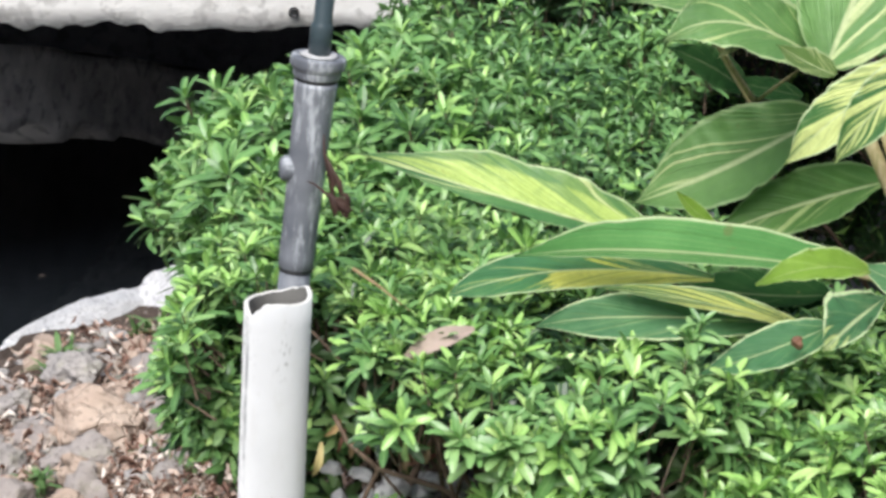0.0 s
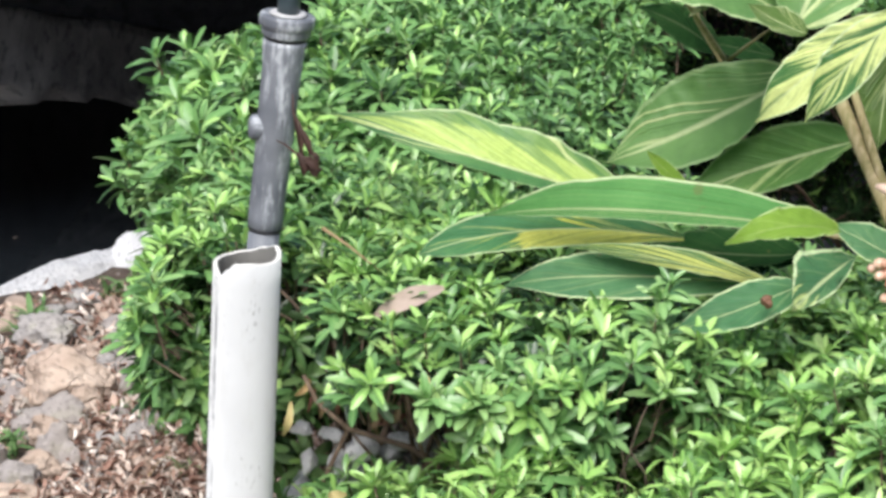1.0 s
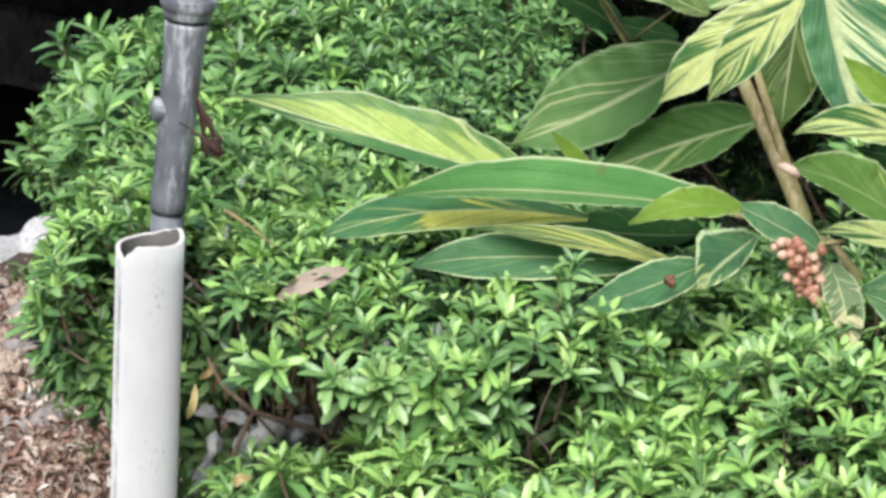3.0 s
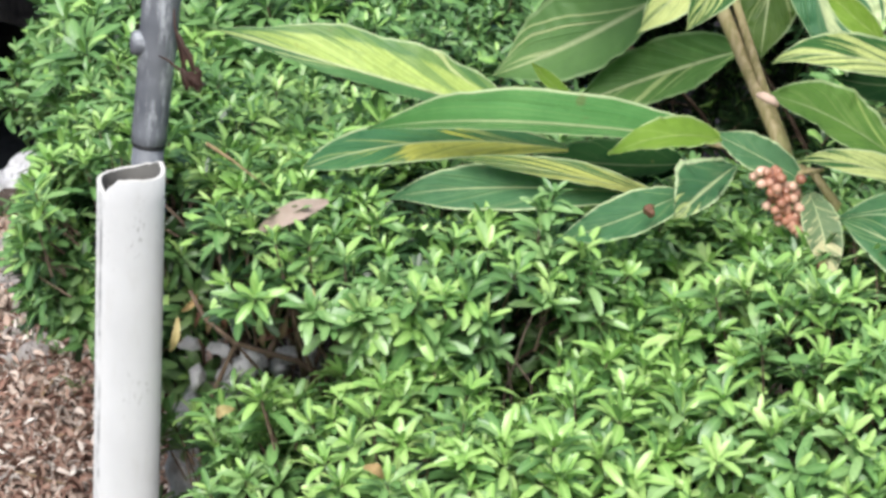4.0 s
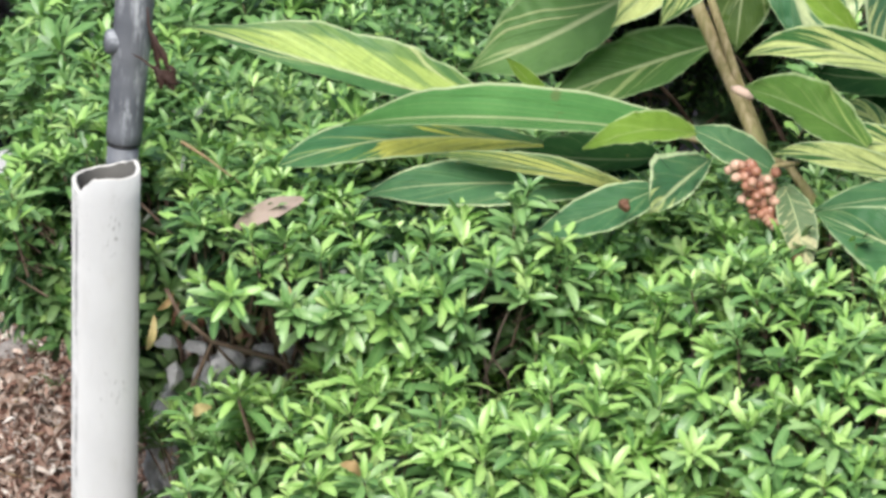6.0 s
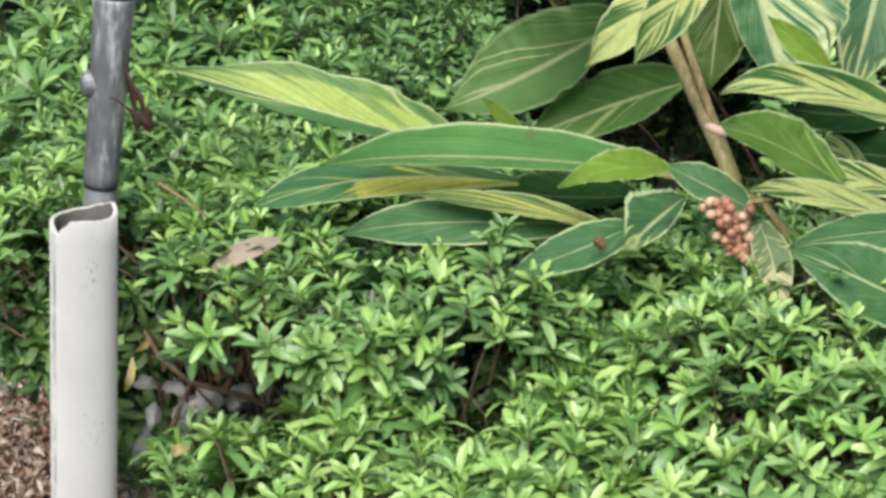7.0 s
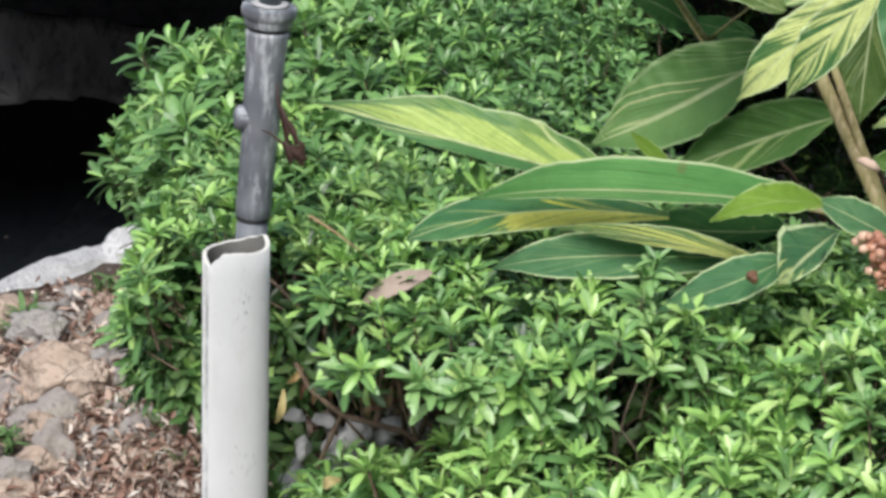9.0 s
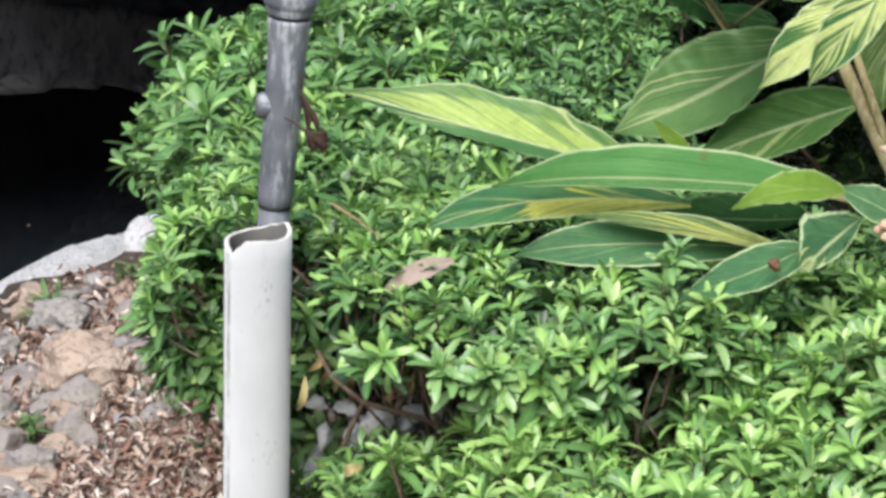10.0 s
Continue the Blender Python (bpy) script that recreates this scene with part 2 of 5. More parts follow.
def pvc_material():
    m = Mat("weathered_white_pvc", 0.5, 0.4)
    m.p.inputs["Diffuse Roughness"].default_value = 1.0
    c = m.ramp(m.noise(9.0, 5.0), (0.3, (0.548, 0.557, 0.562)), (0.7, (0.622, 0.632, 0.637)))
    mp = m.n("Mapping")
    mp.inputs["Scale"].default_value = (1, 1, 0.35)
    m.link(m.coord(), mp.inputs[0])
    specks = m.step(m.noise(330.0, 4.0, mp.outputs[0], 0.7), 0.57, 0.68)
    patch = m.step(m.noise(24.0, 3.0, mp.outputs[0]), 0.5, 0.68)
    c = m.mix(m.math("MULTIPLY", m.math("MULTIPLY", specks, patch), 0.75), c, (0.22, 0.22, 0.21))
    c = m.mix(m.math("MULTIPLY", m.step(m.noise(60.0, 3.0, mp.outputs[0]), 0.5, 0.8), 0.3), c, (0.46, 0.455, 0.43))
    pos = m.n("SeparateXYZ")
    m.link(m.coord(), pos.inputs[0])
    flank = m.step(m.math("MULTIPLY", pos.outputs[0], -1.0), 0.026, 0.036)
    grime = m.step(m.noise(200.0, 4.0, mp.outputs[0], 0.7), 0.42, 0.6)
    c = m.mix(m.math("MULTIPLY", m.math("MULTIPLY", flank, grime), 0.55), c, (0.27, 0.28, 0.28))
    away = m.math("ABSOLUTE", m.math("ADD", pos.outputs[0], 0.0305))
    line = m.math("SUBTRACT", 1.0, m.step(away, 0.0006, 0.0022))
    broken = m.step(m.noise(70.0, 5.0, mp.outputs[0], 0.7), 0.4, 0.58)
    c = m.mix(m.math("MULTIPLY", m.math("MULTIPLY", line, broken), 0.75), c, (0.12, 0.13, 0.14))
    m.color(c)
    m.bump(m.noise(260.0, 3.0), 0.12, 0.001)
    return m.m


M_PVC = pvc_material()
M_CUT = plastic("cut_pvc_edge", (0.62, 0.61, 0.57), (0.75, 0.74, 0.7), 0.7)
# dark grey carries the shade inside the pipe as colour
M_INSIDE = plastic("shaded_pvc_inside", (0.07, 0.07, 0.064), (0.15, 0.145, 0.135), 0.8)
M_BLACK = plastic("faded_black_plastic", (0.11, 0.12, 0.14), (0.215, 0.23, 0.255), 0.55, (0.52, 0.55, 0.58))
M_SEAM = plastic("dark_seam_plastic", (0.012, 0.012, 0.014), (0.025, 0.025, 0.028), 0.5)
M_TUBE = plastic("dark_tube_plastic", (0.035, 0.055, 0.065), (0.055, 0.08, 0.09), 0.35)
M_CRUST = plastic("pale_lime_crust", (0.4, 0.4, 0.4), (0.6, 0.6, 0.6), 0.8)


def rock_material(name, a, b, c, scale=10.0, cracks=0.0, vary=0.0, dull=0.3):
    m = Mat(name, 0.85, 0.25)
    v = m.noise(scale, 6.0, rough=0.65)
    col = m.ramp(v, (0.3, a), (0.52, b), (0.72, c))
    spots = m.noise(scale * 9, 3.0)
    col = m.mix(m.math("MULTIPLY", m.step(spots, 0.52, 0.64), 0.55), col, tuple(0.5 * x for x in a))
    col = m.mix(m.math("MULTIPLY", m.step(m.noise(scale * 3.2, 5.0, rough=0.7), 0.52, 0.66), 0.45), col, c)
    rnd = m.n("ObjectInfo").outputs["Random"]
    col = m.mix(m.math("MULTIPLY", rnd, dull), col, tuple(0.6 * x for x in b))
    h = m.noise(scale * 5, 8.0, rough=0.75)
    if cracks:
        vor = m.n("TexVoronoi")
        vor.feature = "DISTANCE_TO_EDGE"
        vor.inputs["Scale"].default_value = scale * 1.4
        warp = m.n("VectorMath")
        warp.operation = "ADD"
        m.link(m.coord(), warp.inputs[0])
        sc = m.n("VectorMath")
        sc.operation = "SCALE"
        sc.inputs["Scale"].default_value = 0.12
        m.link(m.noise(scale, 4.0, out=1), sc.inputs[0])
        m.link(sc.outputs[0], warp.inputs[1])
        m.link(warp.outputs[0], vor.inputs["Vector"])
        line = m.step(vor.outputs["Distance"], 0.0, 0.05)
        col = m.mix(m.math("MULTIPLY", m.math("SUBTRACT", 1.0, line), cracks), col, tuple(0.35 * x for x in a))
        h = m.math("ADD", m.math("MULTIPLY", h, 0.8), m.math("MULTIPLY", line, 0.35))
    if vary:
        moss = m.step(m.noise(26.0, 5.0, rough=0.7), 0.5, 0.66)
        col = m.mix(m.math("MULTIPLY", moss, 0.45), col, (0.3, 0.33, 0.21))
        col = m.mix(m.math("MULTIPLY", m.n("ObjectInfo").outputs["Random"], vary), col, (0.5, 0.39, 0.34))
    m.color(col)
    m.bump(h, 0.9, 0.012)
    return m.m


M_ROCK_GREY = rock_material("grey_stone", (0.34, 0.33, 0.33), (0.54, 0.52, 0.51), (0.74, 0.71, 0.67), 14.0, vary=0.45)
M_ROCK_TAN = rock_material("tan_stone", (0.45, 0.33, 0.265), (0.61, 0.48, 0.39), (0.74, 0.61, 0.51), 9.0, 0.12)
M_ROCK_WHITE = rock_material("pale_boulder_stone", (0.56, 0.56, 0.575), (0.78, 0.78, 0.79), (0.87, 0.87, 0.87), 16.0, dull=0.05)
M_CONCRETE = rock_material("white_concrete", (0.66, 0.64, 0.61), (0.78, 0.77, 0.74), (0.84, 0.82, 0.79), 3.0)
M_DARK_CONCRETE = rock_material("stained_concrete", (0.12, 0.11, 0.115), (0.5, 0.47, 0.46), (0.8, 0.76, 0.72), 2.6)
# concrete darkened in colour to stand for the shade under the bridge
M_CULVERT = rock_material("shade_black_concrete", (0.05, 0.05, 0.06), (0.1, 0.098, 0.115), (0.18, 0.17, 0.19), 2.0)


def soil_material():
    m = Mat("garden_soil", 0.95, 0.15)
    v = m.noise(7.0, 8.0, rough=0.7)
    c = m.ramp(v, (0.3, (0.06, 0.045, 0.035)), (0.5, (0.15, 0.112, 0.092)), (0.7, (0.29, 0.235, 0.2)))
    g = m.noise(70.0, 5.0)
    c = m.mix(m.step(g, 0.58, 0.72), c, (0.36, 0.31, 0.27))
    m.color(c)
    m.bump(m.noise(90.0, 6.0, rough=0.75), 0.9, 0.012)
    return m.m


M_SOIL = soil_material()


def litter_material():
    m = Mat("dry_leaf_litter", 0.8, 0.2)
    rnd = m.n("NewGeometry").outputs["Random Per Island"]
    c = m.ramp(rnd, (0.0, (0.14, 0.075, 0.056)), (0.28, (0.36, 0.215, 0.165)), (0.5, (0.53, 0.38, 0.305)), (0.78, (0.68, 0.56, 0.475)), (1.0, (0.86, 0.81, 0.74)))
    c = m.mix(m.math("MULTIPLY", m.noise(120.0, 3.0), 0.3), c, (0.12, 0.07, 0.05))
    m.color(c)
    return m.m


M_LITTER = litter_material()


def simple_leaf(name, a, b):
    m = Mat(name, 0.6, 0.3)
    c = m.mix(m.noise(70.0, 4.0), a, b)
    m.color(c)
    m.leafy(c, 0.15)
    return m.m


M_PINK_DEAD = simple_leaf("pinkish_dead_leaf", (0.36, 0.27, 0.22), (0.52, 0.42, 0.36))
M_YELLOW = simple_leaf("yellow_leaf", (0.42, 0.34, 0.14), (0.55, 0.47, 0.23))
M_ORANGE = simple_leaf("orange_leaf", (0.35, 0.235, 0.1), (0.46, 0.33, 0.155))
M_STRAW = simple_leaf("dry_stick", (0.3, 0.2, 0.1), (0.45, 0.34, 0.2))
M_SHEATH = simple_leaf("pink_sheath", (0.6, 0.42, 0.33), (0.74, 0.58, 0.46))
M_BROWN = simple_leaf("withered_brown", (0.13, 0.06, 0.035), (0.26, 0.14, 0.09))
M_STAND_IN = simple_leaf("stand_in_dark_brown", (0.03, 0.019, 0.016), (0.105, 0.058, 0.044))
M_WEED = simple_leaf("weed_leaf", (0.09, 0.19, 0.06), (0.2, 0.33, 0.13))


def berry_material():
    m = Mat("ripe_orange_capsule", 0.16, 0.7)
    v = m.noise(140.0, 3.0, m.coord("Generated"))
    v = m.math("ADD", m.math("MULTIPLY", v, 0.5), m.math("MULTIPLY", m.n("ObjectInfo").outputs["Random"], 0.5))
    # peach end paints in highlights, dark end the shade between berries
    c = m.ramp(v, (0.22, (0.13, 0.045, 0.028)), (0.45, (0.44, 0.2, 0.125)), (0.75, (0.74, 0.5, 0.37)))
    m.color(c)
    m.bump(m.noise(300.0, 2.0), 0.3, 0.001)
    return m.m


M_BERRY = berry_material()


def water_material():
    m = Mat("dark_still_water", 0.06, 0.5)
    m.p.inputs["Base Color"].default_value = (0.011, 0.0135, 0.0165, 1)
    m.bump(m.noise(5.0, 3.0), 0.06, 0.02)
    return m.m


M_WATER = water_material()


# ---- mesh helpers ----
def mesh_of(name, verts, faces, materials, index=None, smooth=True, values=None):
    me = bpy.data.meshes.new(name)
    me.from_pydata([tuple(v) for v in verts], [], [tuple(f) for f in faces])
    for mt in materials:
        me.materials.append(mt)
    if index is not None:
        me.polygons.foreach_set("material_index", np.asarray(index, dtype=np.int32))
    if smooth:
        me.polygons.foreach_set("use_smooth", np.ones(len(me.polygons), dtype=bool))
    for key, row in (values or {}).items():
        me.attributes.new(key, "FLOAT", "POINT").data.foreach_set("value", np.asarray(row, dtype=np.float32))
    me.update()
    return me


def part(name, bm, material, parent, label=""):
    """Links a bmesh, or a finished mesh, as one object under a thing."""
    if isinstance(bm, bmesh.types.BMesh):
        me = bpy.data.meshes.new(name)
        bm.to_mesh(me)
        bm.free()
        me.polygons.foreach_set("use_smooth", np.ones(len(me.polygons), dtype=bool))
    else:
        me = bm
    if material is not None:
        me.materials.append(material)
    ob = new(name, me)
    ob.parent = parent
    return tagged(ob, label)


def sweep(points, radii, sides=8, caps=True):
    """A round tapered rod through the points."""
    bm = bmesh.new()
    pts = [Vector(p) for p in points]
    rings = []
    ref = Vector((0.31, 0.95, 0.05))
    for i, p in enumerate(pts):
        d = (pts[min(i + 1, len(pts) - 1)] - pts[max(i - 1, 0)]).normalized()
        a = d.cross(ref)
        if a.length < 0.1:
            a = d.cross(Vector((1, 0, 0)))
        a.normalize()
        b = d.cross(a)
        rings.append([bm.verts.new(p + radii[i] * (math.cos(k * math.tau / sides) * a + math.sin(k * math.tau / sides) * b)) for k in range(sides)])
    for r, q in zip(rings, rings[1:]):
        for k in range(sides):
            bm.faces.new((r[k], r[(k + 1) % sides], q[(k + 1) % sides], q[k]))
    if caps:
        bm.faces.new(rings[0])
        bm.faces.new(rings[-1][::-1])
    bmesh.ops.recalc_face_normals(bm, faces=bm.faces)
    return bm


def lathe(profile, sides=40, wobble=0.0):
    """A turned body about z from (radius, height) pairs."""
    bm = bmesh.new()
    rings = []
    for r, z in profile:
        rings.append([bm.verts.new((r * math.cos(k * math.tau / sides), r * math.sin(k * math.tau / sides), z)) for k in range(sides)])
    for a, b in zip(rings, rings[1:]):
        for k in range(sides):
            bm.faces.new((a[k], a[(k + 1) % sides], b[(k + 1) % sides], b[k]))
    bm.faces.new(rings[0][::-1])
    bm.faces.new(rings[-1])
    if wobble:
        for v in bm.verts:
            v.co += wobble * noise.noise_vector(v.co * 60)
    return bm


def empty(name, place=(0, 0, 0), label="", category="", group=""):
    ob = new(name)
    ob.empty_display_size = 0.05
    ob.location = place
    return tagged(ob, label, category, group)


# ---- ground, channel and bridge ----
def smooth(a, b, x):
    t = min(1.0, max(0.0, (x - a) / (b - a)))
    return t * t * (3 - 2 * t)


def bank_edge(x):
    """Where the bank breaks off towards the channel."""
    return max(4.25, min(5.15, 4.83 + (x + 0.83) * 1.96))


def ground_z(x, y):
    z = -0.02 - 0.06 * smooth(3.0, 4.2, y)
    z += 0.012 * noise.noise((x * 5, y * 5, 0.3)) + 0.006 * noise.noise((x * 17, y * 17, 1.3))
    z += 0.018 * math.exp(-((x + 0.66) ** 2 / 0.04 + (y - 4.82) ** 2 / 0.03))
    z += -0.75 * smooth(bank_edge(x), bank_edge(x) + 0.35, y) * (1 - smooth(9.6, 10.2, y))
    return z


def build_ground():
    def ticks(lo, hi, fine_lo, fine_hi, step):
        inner = list(np.arange(fine_lo, fine_hi + 1e-6, step))
        left = [fine_lo - (fine_lo - lo) * (k / 14) ** 3 for k in range(14, 0, -1)]
        right = [fine_hi + (hi - fine_hi) * (k / 14) ** 3 for k in range(1, 15)]
        return left + inner + right

    xs = ticks(-900, 900, -2.0, 1.8, 0.04)
    ys = ticks(-900, 1500, 1.5, 6.2, 0.04)
    # the channel's far bank needs rows of its own
    ys = sorted(set(ys) | {9.5, 9.7, 9.9, 10.1, 10.3})
    verts = [(x, y, ground_z(x, y)) for y in ys for x in xs]
    w = len(xs)
    faces = [(j * w + i, j * w + i + 1, (j + 1) * w + i + 1, (j + 1) * w + i) for j in range(len(ys) - 1) for i in range(w - 1)]
    ob = new("ground", mesh_of("ground", verts, faces, [M_SOIL]))
    tagged(ob, "bare brown garden soil with stones and dry leaves", "ground", kind="structure")


build_ground()


def block(x0, x1, y0, y1, z0, z1, step, rough, freq=4.0, rag=None):
    """A worn concrete block with a slightly uneven surface; rag lowers or lifts the underside along x."""
    bm = bmesh.new()
    bmesh.ops.create_cube(bm, size=1.0)
    for v in bm.verts:
        v.co = Vector((x0 if v.co.x < 0 else x1, y0 if v.co.y < 0 else y1, z0 if v.co.z < 0 else z1))
    n = max(1, int(max(x1 - x0, z1 - z0) / step))
    bmesh.ops.subdivide_edges(bm, edges=[e for e in bm.edges if abs((e.verts[0].co - e.verts[1].co).y) > 1e-6], cuts=8, use_grid_fill=True)
    bmesh.ops.subdivide_edges(bm, edges=[e for e in bm.edges if abs((e.verts[0].co - e.verts[1].co).x) > 1e-6], cuts=min(n, 320), use_grid_fill=True)
    bmesh.ops.subdivide_edges(bm, edges=[e for e in bm.edges if abs((e.verts[0].co - e.verts[1].co).z) > 1e-6], cuts=6, use_grid_fill=True)
    for v in bm.verts:
        low = v.co.z < z0 + 1e-5
        v.co += rough * noise.noise_vector(v.co * freq)
        if rag and low:
            v.co.z += rag * (noise.noise((v.co.x * 7, v.co.y, 4)) + 0.6 * noise.noise((v.co.x * 23, v.co.y, 9)))
    return bm


deck = tagged(part("bridge_deck", block(-5.5, 0.9, 6.5, 9.6, 0.19, 0.55, 0.02, 0.01, 4.0, 0.03), M_CONCRETE, None), "low white concrete bridge slab with a ragged lower edge", "bridge", kind="structure")
tagged(part("culvert_wall", block(-5.5, 0.9, 9.62, 9.9, -0.95, 0.6, 0.2, 0.02), M_CULVERT, None), "back wall of the culvert, blackened to stand for shade", "wall", kind="structure")
# side walls out of view, added to shut light out below the slab
tagged(part("culvert_wall", block(0.92, 1.2, 5.6, 9.6, -0.95, 0.55, 0.2, 0.02), M_CULVERT, None), "unseen side wall added to keep the culvert dark", "wall", kind="structure")
tagged(part("culvert_wall", block(-5.8, -5.52, 5.6, 9.6, -0.95, 0.55, 0.2, 0.02), M_CULVERT, None), "unseen side wall added to keep the culvert dark", "wall", kind="structure")
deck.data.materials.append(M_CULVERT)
# underside faces get the darkened concrete as painted shade
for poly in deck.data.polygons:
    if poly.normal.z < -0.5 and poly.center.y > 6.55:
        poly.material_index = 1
beam = tagged(part("culvert_beam", block(0.0, 2.2, 0.0, 0.25, -0.3, -0.09, 0.04, 0.02, 3.0, 0.05), M_DARK_CONCRETE, None), "stained grey concrete beam in the dark culvert", "beam", kind="structure")
beam.matrix_world = pose(-1.29, 6.56, 0.237, 0, 14, 70)


# near-black material stands for the shade inside the hole
hole = part("drain_hole", lathe([(0.012, 0.0), (0.012, 0.03), (0.009, 0.03), (0.009, 0.004)], 20), M_SEAM, deck)
hole.matrix_world = pose(-0.402, 6.512, 0.236, 90, 0, 0)


def build_water():
    verts = [(-60, 4.3, -0.6), (60, 4.3, -0.6), (60, 10.1, -0.6), (-60, 10.1, -0.6)]
    tagged(new("water", mesh_of("water", verts, [(0, 1, 2, 3)], [M_WATER], smooth=False)), "still black water in the channel", "water", kind="structure")


build_water()


# ---- stones ----
def stone(name, place, size, material, label, seed, tilt=0.0, turn=0.0, rough=0.34, category="stone", group="stones on the bank", facets=3, block=1.0, cut=0.48):
    """A worn stone; block below 1 squares its length off, cut is how far in its flat faces go."""
    bm = bmesh.new()
    bmesh.ops.create_icosphere(bm, subdivisions=5 if size[0] > 0.06 else 4 if size[0] > 0.03 else 3, radius=1.0)
    rng = random.Random(seed)
    planes = [(Vector((rng.uniform(-1, 1), rng.uniform(-1, 1), rng.uniform(-0.3, 1))).normalized(), rng.uniform(cut, 0.82)) for _ in range(facets + 7)]
    off = Vector((seed * 3.1, seed * 1.7, seed * 0.7))
    for v in bm.verts:
        p = Vector((math.copysign(abs(v.co.x) ** block, v.co.x), v.co.y, v.co.z))
        for n, d in planes:
            k = p.dot(n)
            if k > d:
                p -= n * (k - d) * 0.95
        p *= 1 + rough * noise.noise(p * 1.6 + off) + 0.45 * rough * noise.noise(p * 4.5 + off) + 0.32 * rough * noise.noise(p * 11 + off)
        v.co = Vector((p.x * size[0], p.y * size[1], p.z * size[2]))
    ob = part(name, bm, material, None)
    ob.matrix_world = pose(*place, 0, tilt, turn)
    return tagged(ob, label, category, group)


stone("boulder", (-0.72, 5.02, -0.125), (0.36, 0.08, 0.08), M_ROCK_WHITE, "long pale whitish boulder at the water's edge", 3, tilt=-5, turn=62, rough=0.16, category="boulder", facets=4, block=0.5, cut=0.7)
stone("boulder", (-0.562, 5.2, -0.112), (0.085, 0.09, 0.112), M_ROCK_WHITE, "pale whitish boulder beside the hedge", 8, turn=30, rough=0.16, category="boulder", facets=4, cut=0.65)
stone("stone", (-0.592, 4.39, -0.035), (0.078, 0.062, 0.054), M_ROCK_TAN, "squarish tan brown stone among dry leaves", 5, turn=4, rough=0.12, facets=3, block=0.62, cut=0.66)
stone("stone", (-0.567, 4.325, -0.05), (0.04, 0.03, 0.034), M_ROCK_TAN, "small tan stone leaning on a bigger one", 11, turn=40, facets=6)
stone("stone", (-0.603, 4.24, -0.05), (0.064, 0.036, 0.036), M_ROCK_GREY, "flat grey mossy stone on the soil", 21, turn=4, facets=6, block=0.7)
stone("stone", (-0.582, 4.185, -0.056), (0.062, 0.022, 0.03), M_ROCK_TAN, "pale tan slab against a grey stone", 23, turn=2, facets=6)
stone("stone", (-0.722, 4.22, -0.056), (0.045, 0.038, 0.04), M_ROCK_GREY, "grey stone half sunk in the soil", 25, turn=35)
stone("stone", (-0.575, 4.085, -0.046), (0.045, 0.032, 0.044), M_ROCK_GREY, "grey stone with a flat top", 31, turn=-15, facets=7)
stone("stone", (-0.597, 4.03, -0.05), (0.042, 0.024, 0.036), M_ROCK_TAN, "small tan stone on the soil", 37, turn=8, facets=7)
stone("stone", (-0.655, 4.62, -0.036), (0.062, 0.05, 0.04), M_ROCK_GREY, "blue-grey stone beside the boulder", 41)
stone("stone", (-0.78, 4.5, -0.07), (0.07, 0.05, 0.04), M_ROCK_GREY, "grey stone on the bank", 43, turn=50)
stone("stone", (-0.69, 4.37, -0.075), (0.05, 0.045, 0.03), M_ROCK_GREY, "flat grey stone on the bank", 47, turn=12)
stone("stone", (-0.47, 4.4, -0.05), (0.045, 0.05, 0.055), M_ROCK_GREY, "pale grey stone under the shrub", 53, turn=70)
stone("stone", (-0.50, 4.55, -0.05), (0.07, 0.05, 0.06), M_ROCK_GREY, "grey stone under the shrub", 59, turn=20)
stone("stone", (-0.63, 3.9, -0.047), (0.075, 0.024, 0.028), M_ROCK_TAN, "flat pale tan stone on the soil", 61, turn=5, facets=7)
stone("stone", (-0.68, 4.05, -0.05), (0.05, 0.03, 0.036), M_ROCK_GREY, "flat grey stone on the soil", 73, turn=25, facets=6)
stone("stone", (-0.625, 3.96, -0.046), (0.055, 0.024, 0.028), M_ROCK_GREY, "flat grey stone in leaf litter", 79, turn=-8, facets=6)
# rubble added beneath the crown to fit the camera's view: a grey course, a pale one, pale stones on top
for k, (x, y, z, w, h) in enumerate(((-0.15, 3.16, 0.07, 0.06, 0.12), (-0.06, 3.17, 0.07, 0.058, 0.12), (0.03, 3.16, 0.07, 0.058, 0.12), (-0.14, 3.1, 0.245, 0.045, 0.075), (-0.068, 3.1, 0.27, 0.045, 0.08), (0.01, 3.1, 0.275, 0.045, 0.08))):
    stone("stone", (x, y, z), (w, 0.06, h), M_ROCK_WHITE if k > 2 else M_ROCK_GREY, "pale grey rubble stone added as support beneath the hedge", 140 + k, turn=15 * k - 30, group="stones beneath the hedge", facets=7)
for k, (x, z, w, h) in enumerate(((-0.081, 0.27, 0.022, 0.018), (-0.031, 0.279, 0.021, 0.011), (0.0, 0.275, 0.019, 0.011), (-0.151, 0.248, 0.013, 0.016), (-0.113, 0.245, 0.014, 0.018), (-0.159, 0.285, 0.014, 0.008), (-0.05, 0.255, 0.014, 0.012), (-0.12, 0.275, 0.016, 0.008))):
    stone("stone", (x * 0.92, 3.03 + 0.004 * k, z + 0.098), (w, 0.024, h), M_ROCK_WHITE, "pale stone on the rubble beneath the hedge", 90 + k, turn=8 * k - 20, group="stones beneath the hedge", facets=6)


